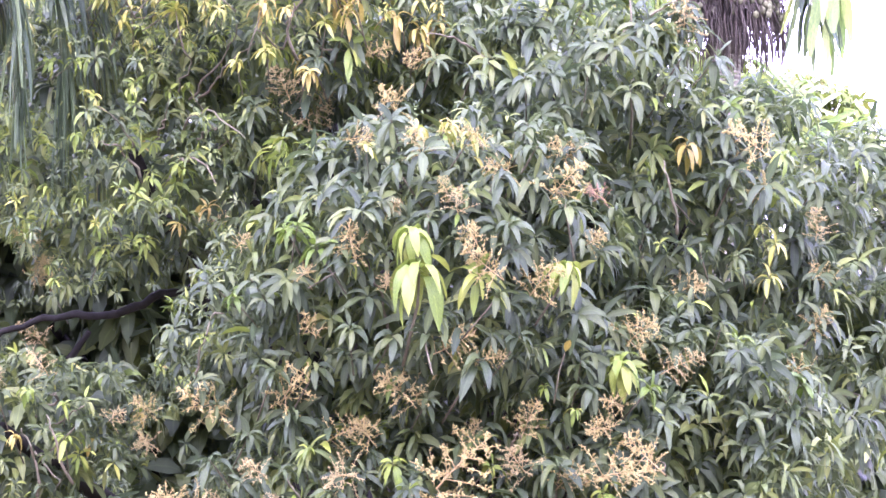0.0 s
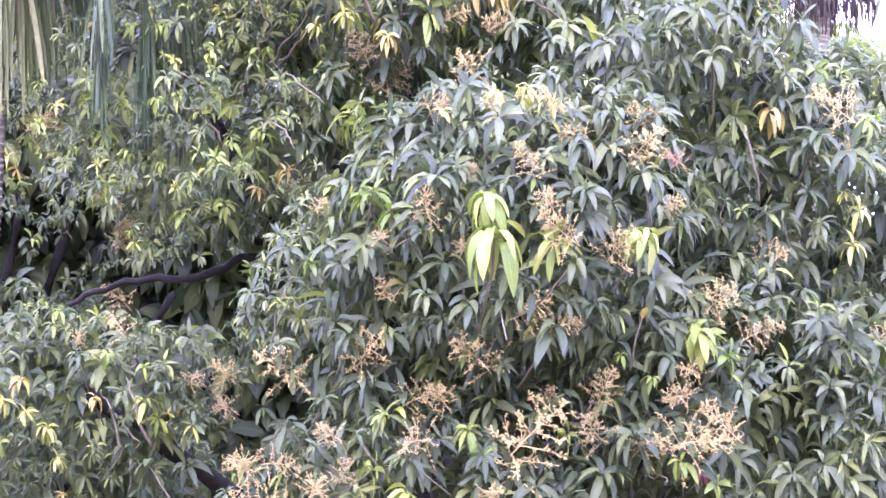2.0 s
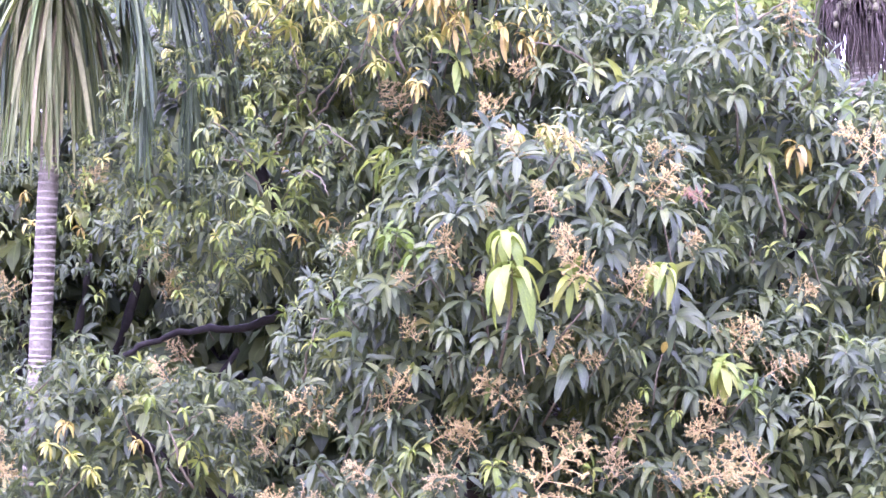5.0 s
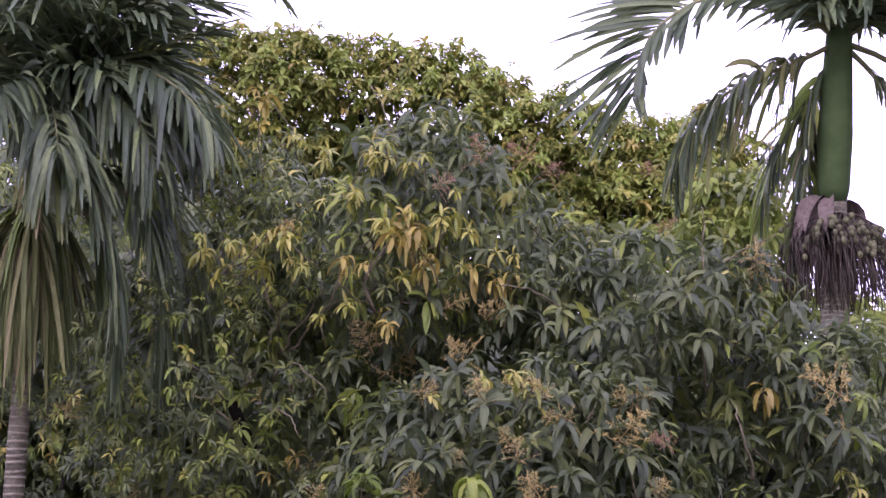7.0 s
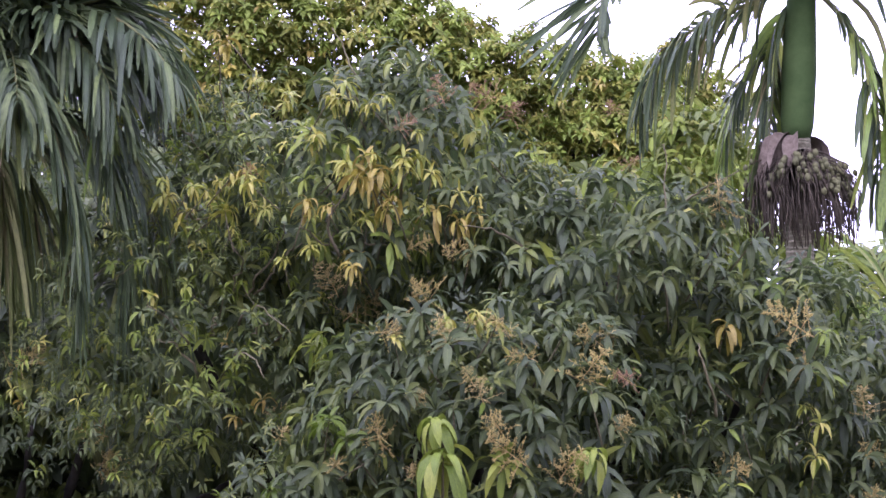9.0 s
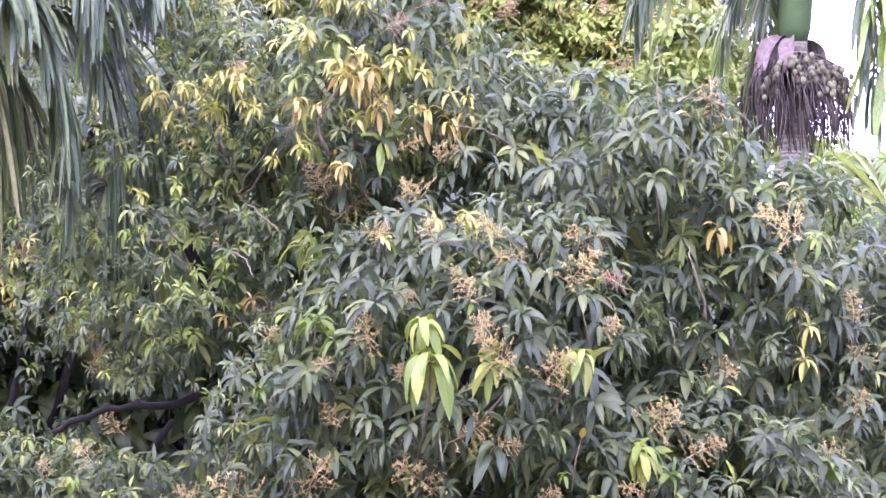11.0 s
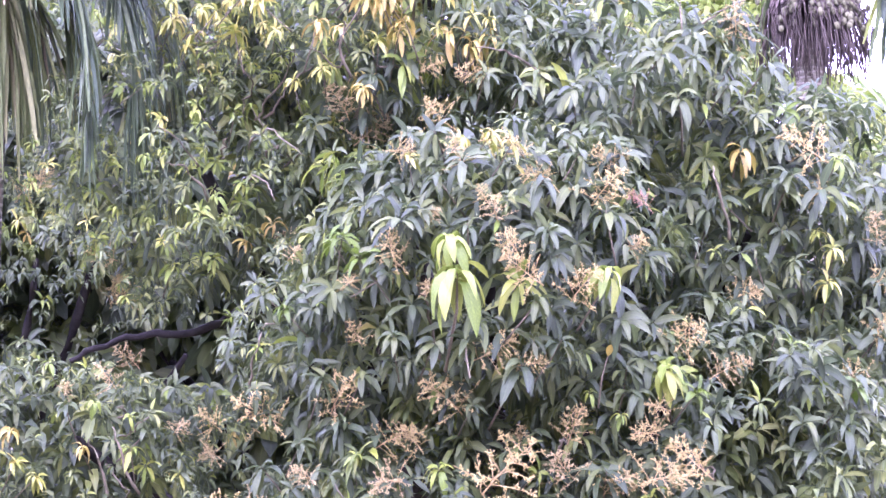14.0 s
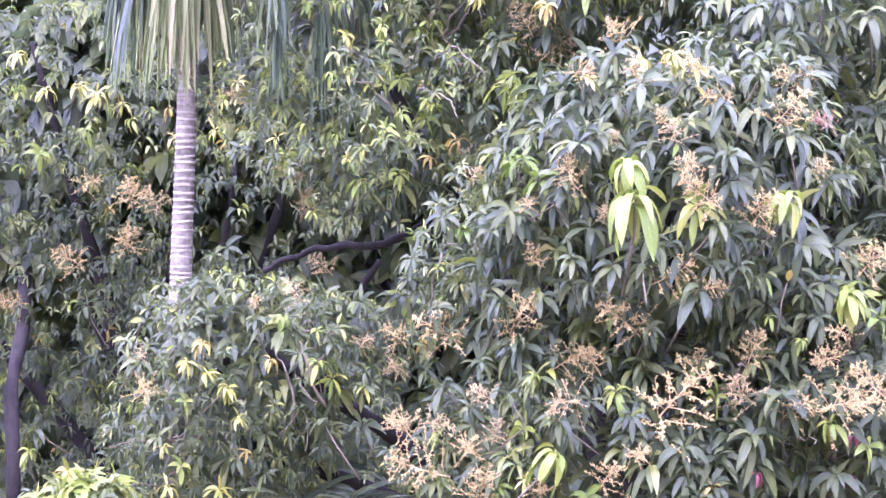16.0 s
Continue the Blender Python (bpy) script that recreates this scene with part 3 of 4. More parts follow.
def shoot_templates(kind, mat, n, seed, sag, slender, count, rise=0.0):
    """A few whorls of leaves, 1 m long, each leaf a mesh of its own, and the twig that carries them."""
    rng = np.random.default_rng(seed)
    made = []
    for i in range(n):
        axis = np.array([[rng.normal(0, 0.3), -rng.uniform(0.25, 0.9), rng.uniform(0.55, 1.0) + rise]])
        V, F, uv, own = rosettes(np.zeros((1, 3)), axis, np.ones(1), rng, count, 7, slender, sag)
        m = 21
        leaves = [mesh_of(kind + "_leaf", V[k * m:(k + 1) * m], F[:12], [mat], None, uv[:m]) for k in range(len(own))]
        a = unit(axis)[0]
        v, f = tube([-a * 1.5 + np.array([0, 0.3, -0.25]), -a * 0.7, -a * 0.3, a * 0.02], [0.03, 0.026, 0.022, 0.012], 6)
        made.append((mesh_of(kind + "_twig", v, f, [TWIG]), leaves))
    SHOOT_KINDS[kind] = made


shoot_templates("old", OLD, 14, 11, (1.0, 3.0), 0.27, (8, 12))
shoot_templates("lime", LIME, 6, 12, (1.4, 4.0), 0.28, (6, 10))
shoot_templates("yellow", YELLOW, 10, 13, (0.9, 3.2), 0.23, (9, 14))
shoot_templates("ochre", OCHRE, 8, 14, (1.4, 4.0), 0.24, (7, 11))
shoot_templates("green", GREEN, 4, 15, (0.8, 2.4), 0.29, (8, 12))
shoot_templates("hanging", LIME, 5, 19, (2.6, 4.8), 0.27, (12, 15), 1.8)
shoot_templates("red", RED, 2, 16, (5.0, 7.0), 0.22, (3, 5))
shoot_templates("single", OCHRE, 1, 17, (0.0, 0.1), 0.34, (1, 2))
shoot_templates("blade", MID, 1, 18, (0.0, 0.2), 0.36, (1, 2))
SHOOT_LABEL = {"hanging": "large fresh lime-green whorl of hanging leaves", "blade": "single broad green leaf", "single": "single yellowed leaf", "old": "dark green glossy leaf whorl", "lime": "fresh lime-green drooping leaf whorl", "yellow": "young yellow-green leaf whorl",
               "ochre": "ochre young leaf whorl", "green": "bright green leaf whorl", "red": "wine-red young hanging leaves"}


def shoot(tree, kind, x, y, z, across, rng):
    """One leafy shoot: a twig with its leaves."""
    twig, leaves = SHOOT_KINDS[kind][rng.integers(len(SHOOT_KINDS[kind]))]
    k = across * {"yellow": 0.85, "ochre": 0.92, "hanging": 1.1}.get(kind, 0.97)
    m = pose(x, y, z, rng.normal(0, 10), rng.normal(0, 10), rng.normal(0, 38)) @ Matrix.Diagonal((k, k, k, 1))
    ob = part("leafy_shoot", twig, tree, SHOOT_LABEL[kind], m)
    for me in leaves:
        part("leaf", me, ob)


def panicle_templates(n, seed):
    """Flower panicles 1 m high: the branched stalk, and the small blossoms strung along its twigs."""
    rng = np.random.default_rng(seed)
    made = []
    o = np.array([[1, 1, 1], [-1, -1, 1], [-1, 1, -1], [1, -1, -1.0]]) * 0.85
    tri = [[0, 2, 1], [0, 1, 3], [0, 3, 2], [1, 2, 3]]
    for i in range(n):
        bend = rng.normal(0, 0.14, 2)
        s = np.linspace(0, 1, 7)
        axis = np.stack([bend[0] * s**2, bend[1] * s**2, s], -1)
        stalk, dots = [tube(axis, np.linspace(0.014, 0.005, 7), 5)], []
        total = rng.integers(24, 31)
        for k in range(total):
            h = 0.10 + 0.88 * (k / total) ** 0.85
            b = np.array([np.interp(h, s, axis[:, j]) for j in range(3)])
            az = k * 2.4 + rng.normal(0, 0.3)
            ln = (0.60 * (1 - h) ** 0.75 + 0.09) * rng.uniform(0.6, 1.15)
            d = unit(np.array([np.cos(az), np.sin(az), rng.uniform(0.1, 0.8)]))
            u = np.linspace(0, 1, 4)[:, None]
            stalk.append(tube(b + d * ln * u + np.array([0, 0, -0.12]) * ln * u**2, np.linspace(0.007, 0.003, 4), 4))
            for q in range(int(4 + ln * 22)):
                t = rng.uniform(0.2, 1.0)
                c = b + d * ln * t + np.array([0, 0, -0.12]) * ln * t * t
                e = unit(d * 0.7 + rng.normal(0, 0.8, 3)) * rng.uniform(0.03, 0.085) * (1.25 - 0.6 * t)
                stalk.append(tube([c, c + e], [0.003, 0.002], 3))
                for w in np.arange(0.25, 1.05, 0.25):
                    dots.append((c + e * w + rng.normal(0, 0.004, 3), rng.uniform(0.006, 0.0115)))
        made.append((joined(stalk), joined([(c + o * r * rng.uniform(0.7, 1.3, (4, 1)), tri) for c, r in dots])))
    return made


PAN_RAW = panicle_templates(6, 21)
PAN = {kind: [(mesh_of("panicle_stalk", *a, [STALK]), mesh_of("panicle_blossom", *b, [mt])) for a, b in PAN_RAW]
       for kind, mt in (("tan", BLOOM), ("pale", BLOOM_PALE), ("pink", BLOOM_PINK))}


def panicle(tree, kind, x, y, z, across, rng):
    a, b = PAN[kind][rng.integers(6)]
    k = across * rng.uniform(0.95, 1.15)
    turn = look((0, 0, 0), (rng.normal(0, 0.7), -rng.uniform(0.2, 1.0), rng.uniform(0.2, 1.0))) @ pose(0, 0, 0, 180, 0, rng.uniform(0, 360))
    ax = turn.to_3x3() @ Vector((0, 0, 1))
    m = Matrix.Translation(Vector((x, y, z)) - ax * k * 0.45) @ turn @ Matrix.Diagonal((k, k, k, 1))
    ob = part("flower_panicle", a, tree, {"tan": "tan flower panicle on a pinkish stalk", "pale": "pale cream flower panicle", "pink": "dull pink flower panicle"}[kind], m)
    part("blossom", b, ob)


# ---- the large mango tree ----
def big_mango():
    tree = thing("mango_tree", 0.6, 10.6, 0, "large flowering mango tree with dark glossy leaves and tan panicles", "tree")
    rng = np.random.default_rng(31)
    inv = tree.matrix_world.inverted()
    hub = np.array([0.6, 10.6, 2.6])
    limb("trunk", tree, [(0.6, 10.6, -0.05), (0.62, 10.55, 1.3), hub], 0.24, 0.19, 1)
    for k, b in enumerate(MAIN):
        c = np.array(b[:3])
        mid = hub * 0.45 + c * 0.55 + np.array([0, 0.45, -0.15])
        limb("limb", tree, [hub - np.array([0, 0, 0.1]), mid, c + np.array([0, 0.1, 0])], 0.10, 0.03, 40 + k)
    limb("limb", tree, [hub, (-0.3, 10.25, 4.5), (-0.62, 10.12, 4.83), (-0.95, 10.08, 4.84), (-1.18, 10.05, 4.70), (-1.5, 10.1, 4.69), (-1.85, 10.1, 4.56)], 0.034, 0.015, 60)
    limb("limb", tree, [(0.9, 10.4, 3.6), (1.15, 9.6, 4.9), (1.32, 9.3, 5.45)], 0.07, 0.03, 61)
    for k, (a, b, c, r) in enumerate((((0.1, 9.9, 3.6), (0.25, 9.3, 4.8), (0.34, 9.0, 5.6), 0.04), ((1.3, 9.9, 3.6), (1.3, 9.2, 4.9), (1.22, 9.0, 5.6), 0.045))):
        limb("limb", tree, [a, b, c], r, r * 0.5, 80 + k)
    for k, (x, y, z) in enumerate(((-1.40, 8.55, 4.02), (-1.22, 8.5, 4.12), (-0.62, 8.1, 4.5), (0.2, 7.85, 4.75), (1.55, 8.3, 5.3), (-0.95, 9.0, 5.5), (-0.2, 8.55, 6.1), (0.75, 7.9, 4.3))):
        w = rng.normal(0, 0.12, 3) + np.array([0, -0.02, 0.16])
        limb("bare_twig", tree, [(x, y + 0.12, z - 0.12), np.array([x, y, z]) + w * 0.5, np.array([x, y, z]) + w], 0.008, 0.003, 90 + k, TWIG)
    for k in range(34):
        b = MAIN[(3, 4, 5, 5, 6, 7, 12, 2, 8, 9)[k % 10]]
        d = unit(np.array([rng.normal(0, 0.7), -1.0, rng.normal(0.1, 0.6)]))
        at = np.array(b[:3]) + d * np.array(b[3:]) * 0.9
        w = rng.normal(0, 0.11, 3) + d * 0.10 + np.array([0, 0, 0.05])
        limb("bare_twig", tree, [at - d * 0.25, at, at + w], rng.uniform(0.005, 0.009), 0.0025, 300 + k, TWIG)
    hole = [(-1.05, 9.2, 4.66, 0.46, 0.8, 0.15), (0.36, 8.5, 5.82, 0.13, 0.4, 0.12), (1.24, 8.4, 5.50, 0.17, 0.5, 0.13), (-0.07, 8.0, 4.49, 0.17, 0.4, 0.13),
            (-0.57, 9.1, 5.33, 0.22, 0.4, 0.10), (0.50, 7.9, 4.42, 0.10, 0.3, 0.12), (1.72, 8.2, 4.66, 0.12, 0.4, 0.12), (0.05, 8.0, 3.75, 0.2, 0.4, 0.12), (1.15, 7.9, 3.9, 0.16, 0.4, 0.12), (1.55, 8.0, 4.25, 0.14, 0.4, 0.1), (-0.75, 8.6, 3.9, 0.16, 0.5, 0.14), (0.75, 8.3, 5.15, 0.12, 0.4, 0.12)]
    # the first young zone is fresh growth plus pale leaves that add brightness
    foliage("foliage", tree, MAIN, 0.094, (0.085, 0.20), [OLD, MID, LIME, YELLOW], [0.855, 0.135, 0.01, 0.0], 32, fresh=[0.3, 0.38, 0.28, 0.04], gap=hole, lump=0.14, patch=-0.75, stations=5, slender=0.24, small=-0.45, young=[((-1.0, 9.5, 5.5, 1.2, 2.5, 0.85), [0.50, 0.30, 0.17, 0.03]), ((-0.6, 9.3, 6.4, 1.15, 2.4, 0.6), [0.48, 0.26, 0.19, 0.07])], label="mass of dark green mango leaves")
    # the large share of lighter leaves lifts the dark gaps by colour
    inner = [(b[0], b[1] + 0.25, b[2], b[3] * 0.82, b[4] * 0.8, b[5] * 0.82) for b in MAIN]
    foliage("inner_foliage", tree, inner, 0.15, (0.14, 0.21), [OLD, MID], [0.55, 0.45], 33, stations=4, gap=hole[:1], rear=-1.0, label="inner mango leaves, lightened to lift the shade")
    for kind, rows in (("old", DARK_SHOOTS_A + DARK_SHOOTS_B + DARK_SHOOTS_C + DARK_SHOOTS_D), ("lime", LIME_SHOOTS_A + LIME_SHOOTS_B), ("yellow", YELLOW_SHOOTS_A + YELLOW_SHOOTS_B),
                       ("ochre", OCHRE_SHOOTS_A), ("green", GREEN_SHOOTS_A), ("red", RED_SHOOTS_A)):
        for x, y, z, a in rows:
            shoot(tree, kind, x, y, z, a, rng)
            for _ in range(2 if kind in ("yellow", "ochre") and z > 5.9 and y < 10.5 else 0):
                shoot(tree, kind, x + rng.normal(0, 0.085), y + rng.normal(0.0, 0.05), z + rng.normal(0, 0.05), a * rng.uniform(0.6, 1.0), rng)
    for x, y, z, a in ((0.254, 7.62, 5.17, 0.19), (0.284, 7.57, 5.03, 0.23), (0.93, 7.72, 5.03, 0.15), (-0.05, 7.72, 3.92, 0.17), (1.20, 7.93, 4.61, 0.16)):
        shoot(tree, "hanging", x, y, z, a, np.random.default_rng(int(a * 1000)))
    shoot(tree, "blade", -2.04, 8.3, 4.43, 0.13, rng)
    shoot(tree, "single", 0.93, 7.78, 4.66, 0.13, rng)
    for kind, rows in (("tan", TAN_PANICLES_A + TAN_PANICLES_B + TAN_PANICLES_C), ("pale", PALE_PANICLES_A), ("pink", PINK_PANICLES_A)):
        for x, y, z, a in rows:
            panicle(tree, kind, x, y, z, a, rng)
    for ob in tree.children:
        ob.matrix_parent_inverse = inv


big_mango()


# ---- the mango tree behind the palm, the low shrub, the far trees ----
def leafy_tree(name, x, y, label, bulges, spacing, size, mats, share, seed, hub_z, radius, category="tree", stems=(), **more):
    tree = thing(name, x, y, 0, label, category)
    inv = tree.matrix_world.inverted()
    hub = np.array([x, y, hub_z])
    if radius:
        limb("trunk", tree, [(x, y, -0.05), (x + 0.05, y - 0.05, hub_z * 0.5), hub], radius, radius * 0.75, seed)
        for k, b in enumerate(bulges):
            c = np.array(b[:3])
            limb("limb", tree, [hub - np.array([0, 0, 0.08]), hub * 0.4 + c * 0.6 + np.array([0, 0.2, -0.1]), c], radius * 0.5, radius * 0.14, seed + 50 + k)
    for k, (a, b, c, r) in enumerate(stems):
        limb("stem", tree, [a, b, c], r, r * 0.8, seed + 90 + k)
    foliage("foliage", tree, bulges, spacing, size, mats, share, seed + 1, **more)
    for ob in tree.children:
        ob.matrix_parent_inverse = inv
    return tree


# its young zone: paler leaves high up stand in for a veil of glare
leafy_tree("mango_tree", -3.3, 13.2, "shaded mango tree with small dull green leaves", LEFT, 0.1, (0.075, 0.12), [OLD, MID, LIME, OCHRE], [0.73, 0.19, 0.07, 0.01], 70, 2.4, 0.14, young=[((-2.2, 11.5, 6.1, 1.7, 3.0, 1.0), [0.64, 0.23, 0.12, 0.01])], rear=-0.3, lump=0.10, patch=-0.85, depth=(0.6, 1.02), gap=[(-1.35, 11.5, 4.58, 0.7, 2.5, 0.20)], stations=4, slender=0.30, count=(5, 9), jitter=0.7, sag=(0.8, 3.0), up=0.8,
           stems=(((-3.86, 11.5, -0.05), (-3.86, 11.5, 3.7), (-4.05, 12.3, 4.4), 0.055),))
# backing foliage added to hide sky specks; its paler leaves lift the darks
MIDDLE = [(-2.2, 14.4, 6.95, 0.9, 0.5, 0.6), (-2.9, 14.6, 6.3, 1.0, 0.5, 0.8), (-2.2, 17.8, 4.3, 2.4, 0.6, 1.7), (1.6, 17.8, 4.2, 2.4, 0.6, 1.7), (-3.4, 14.3, 7.1, 1.1, 0.5, 0.9), (-3.6, 14.2, 6.5, 1.5, 0.6, 0.9), (-5.0, 14.2, 5.4, 1.6, 0.6, 1.4), (-3.1, 13.0, 5.9, 1.2, 0.6, 0.9), (-2.2, 12.9, 6.0, 1.0, 0.6, 0.9), (-4.4, 16.4, 4.6, 3.2, 0.8, 2.8), (0.6, 16.4, 4.0, 3.0, 0.8, 2.4), (-4.0, 15.5, 4.5, 3.0, 0.8, 2.8), (0.0, 15.5, 4.2, 3.0, 0.8, 2.6), (3.5, 15.5, 3.6, 2.5, 0.8, 2.4), (-1.4, 13.5, 6.2, 1.6, 0.7, 1.0), (1.0, 13.4, 6.0, 1.6, 0.7, 0.8), (2.2, 13.2, 5.0, 1.3, 0.7, 1.0), (-3.4, 14.0, 5.6, 2.4, 0.8, 1.6), (0.2, 13.2, 3.6, 2.4, 0.8, 2.2), (2.7, 13.0, 3.2, 1.7, 0.8, 2.1), (-2.2, 13.6, 3.4, 2.0, 0.8, 2.3), (0.9, 12.6, 4.9, 1.4, 0.7, 1.0), (-0.6, 12.8, 5.2, 1.3, 0.7, 1.0)]
leafy_tree("backdrop_tree", 0.6, 13.9, "leafy mass added behind the mango to close sky gaps", MIDDLE, 0.205, (0.28, 0.40), [OLD, MID], [0.72, 0.28], 150, 1.4, 0.12, stations=4, rear=-0.2, depth=(0.6, 1.0), slender=0.46)
leafy_tree("mango_sapling", -2.0, 8.5, "low mango sapling with fresh yellow-green leaves", LOW, 0.09, (0.12, 0.17), [LIME, MID, YELLOW], [0.55, 0.25, 0.2], 90, 2.9, 0.05)
SKY_GAPS = [(-0.95, 17.5, 8.66, 0.30, 1.6, 0.10), (-0.45, 17.5, 8.75, 0.20, 1.6, 0.08), (-0.2, 17.5, 8.42, 0.20, 1.6, 0.10), (0.45, 17.5, 8.45, 0.20, 1.6, 0.08), (-1.4, 17.5, 8.6, 0.15, 1.6, 0.07), (1.1, 17.5, 8.2, 0.15, 1.6, 0.07)]
leafy_tree("mango_tree", 0.2, 18.8, "tall mango tree with golden-green young leaves", BACK, 0.1, (0.10, 0.155), [GOLD, FRESH, OCHRE], [0.55, 0.41, 0.04], 110, 5.5, 0.2, stations=4, rear=-1.0, depth=(0.6, 1.06), lump=0.13, up=1.3, slender=0.38, sag=(0.6, 1.8), count=(9, 14), gap=SKY_GAPS)
leafy_tree("garden_tree", 2.6, 14.9, "light green leafy tree behind the areca palm", RIGHT, 0.13, (0.13, 0.20), [FRESH, MID, GOLD], [0.6, 0.25, 0.15], 130, 4.2, 0.11, stations=4, rear=-1.0, slender=0.32)


# ================= areca palms =================
def frond(palm, root, az, elev, length, bend, mats, rng, **more):
    """A frond that leaves its root at an azimuth and elevation and bends down along its length."""
    a, e = radians(az), radians(elev)
    d = np.array([np.cos(a) * np.cos(e), np.sin(a) * np.cos(e), np.sin(e)])
    n = 15
    P, p = [], np.array(root, float)
    for i in range(n):
        P.append(p.copy())
        p = p + d * length / (n - 1)
        d = unit(d + np.array([0, 0, -1.0]) * bend * (0.4 + 1.2 * i / n) / n)
    return pinnate(palm, np.array(P), length, mats, rng, **more)


def arched(root, points, n=15):
    """A smooth path from the root through points given relative to it."""
    K = np.concatenate([[[0, 0, 0]], np.asarray(points, float)])
    for _ in range(3):
        cut = np.stack([0.75 * K[:-1] + 0.25 * K[1:], 0.25 * K[:-1] + 0.75 * K[1:]], 1).reshape(-1, 3)
        K = np.concatenate([K[:1], cut, K[-1:]])
    s = np.r_[0, np.cumsum(np.linalg.norm(np.diff(K, axis=0), axis=1))]
    t = np.linspace(0, s[-1], n)
    return np.asarray(root, float) + np.stack([np.interp(t, s, K[:, j]) for j in range(3)], -1), s[-1]


def pinnate(palm, P, length, mats, rng, pairs=38, leaf=0.6, hang=1.2, close=0.0, broad=1.0, lift=0.35, start=0.09, whole=False, ends=1.0, roll=0.0, inner=1.0):
    """A pinnate frond along a path: the rachis, and each leaflet on its two sides (whole: the leaflets as one mass)."""
    n = len(P)
    v, f = tube(P, np.linspace(0.022, 0.004, n) * min(length / 1.6, 1.1), 6)
    ob = part("frond", mesh_of("frond_rachis", v, f, [RACHIS]), palm)
    D = unit(np.gradient(P, axis=0))
    side = unit(np.cross(D, np.array([0, 0, 1.0])) + 1e-4)
    top = np.cross(side, D)
    side, top = side * np.cos(radians(roll)) + top * np.sin(radians(roll)), top * np.cos(radians(roll)) - side * np.sin(radians(roll))
    t = np.linspace(start, 0.99, pairs)
    masses = []
    for sg in (-1, 1):
        q = np.clip(t + rng.normal(0, 0.012, pairs), 0, 1) * (n - 1)
        i = np.minimum(q.astype(int), n - 2)
        u = (q - i)[:, None]
        base = P[i] * (1 - u) + P[i + 1] * u
        fwd = (0.75 + 0.8 * t + 2.2 * close)[:, None]
        way = unit(sg * side[i] + D[i] * fwd + top[i] * (lift - 0.2 * t)[:, None] + rng.normal(0, 0.18 + 0.18 * (close > 0), (pairs, 3)))
        ln = leaf * (0.55 + 0.75 * np.sin(np.pi * (0.12 + 0.75 * t)) * (1 + (ends - 1) * t)) * rng.uniform(0.55, 1.2, pairs) * (0.9 if sg > 0 else 0.9 * inner)
        wd = broad * rng.uniform(0.026, 0.046, pairs) * (1.15 - 0.2 * t)
        flat = unit(np.cross(way, top[i]) + rng.normal(0, 0.42, (pairs, 3)))
        V, F, uv = blades(base, way, flat, ln, wd, rng.uniform(0.4, 1.7, pairs) * hang, 0.3, 6, 0.4, strap=True)
        if whole:
            masses.append((V, F, uv))
            continue
        for k in range(pairs):
            part("leaflet", mesh_of("leaflet", V[18 * k:18 * k + 18], F[:10], [mats[rng.integers(len(mats))]], None, uv[:18]), ob)
    if whole:
        V, uv = np.concatenate([m[0] for m in masses]), np.concatenate([m[2] for m in masses])
        F = np.concatenate([masses[0][1], masses[1][1] + len(masses[0][0])])
        tagged(part("leaflet_mass", mesh_of("leaflet_mass", V, F, mats, np.repeat(rng.integers(len(mats), size=2 * pairs), 10), uv), ob), kind="stuff")
    return ob


def palm_trunk(palm, path, r0, r1, seed, spacing=0.075):
    """A ringed trunk: each leaf scar is a shallow ridge of its own."""
    rng = np.random.default_rng(seed)
    P = np.asarray(path, float)
    t = np.linspace(0, 1, 60)
    Q = np.stack([np.interp(t, np.linspace(0, 1, len(P)), P[:, j]) for j in range(3)], -1)
    v, f = tube(Q, np.linspace(r0, r1, 60) * rng.uniform(0.985, 1.015, 60), 20)
    part("trunk", mesh_of("palm_trunk", v, f, [PALM_BARK]), palm, "pale grey ringed trunk")
    h = P[0, 2] + 2.6
    while h < P[-1, 2] - 0.03:
        k = (h - P[0, 2]) / (P[-1, 2] - P[0, 2])
        c = np.array([np.interp(k, np.linspace(0, 1, len(P)), P[:, j]) for j in range(3)])
        r = r0 + (r1 - r0) * k
        lean = rng.normal(0, 0.04, 2)
        v, f = tube([c + np.array([lean[0] * 0, 0, -0.009]), c, c + np.array([0, 0, 0.010])], [r * 1.0, r * 1.035, r * 1.0], 18)
        v[:, 2] += (v[:, 0] - c[0]) * lean[0] + (v[:, 1] - c[1]) * lean[1]
        part("leaf_scar", mesh_of("leaf_scar", v, f, [SCAR]), palm)
        h += spacing * rng.uniform(0.7, 1.25)


def crownshaft(palm, a, b, r):
    a, b = np.array(a), np.array(b)
    t = np.linspace(0, 1, 14)
    prof = np.interp(t, [0, 0.06, 0.3, 0.7, 1.0], [0.78, 1.0, 1.08, 0.85, 0.5]) * r
    v, f = tube(a + (b - a) * t[:, None], prof, 18)
    part("crownshaft", mesh_of("crownshaft", v, f, [SHAFT]), palm, "smooth green crownshaft")


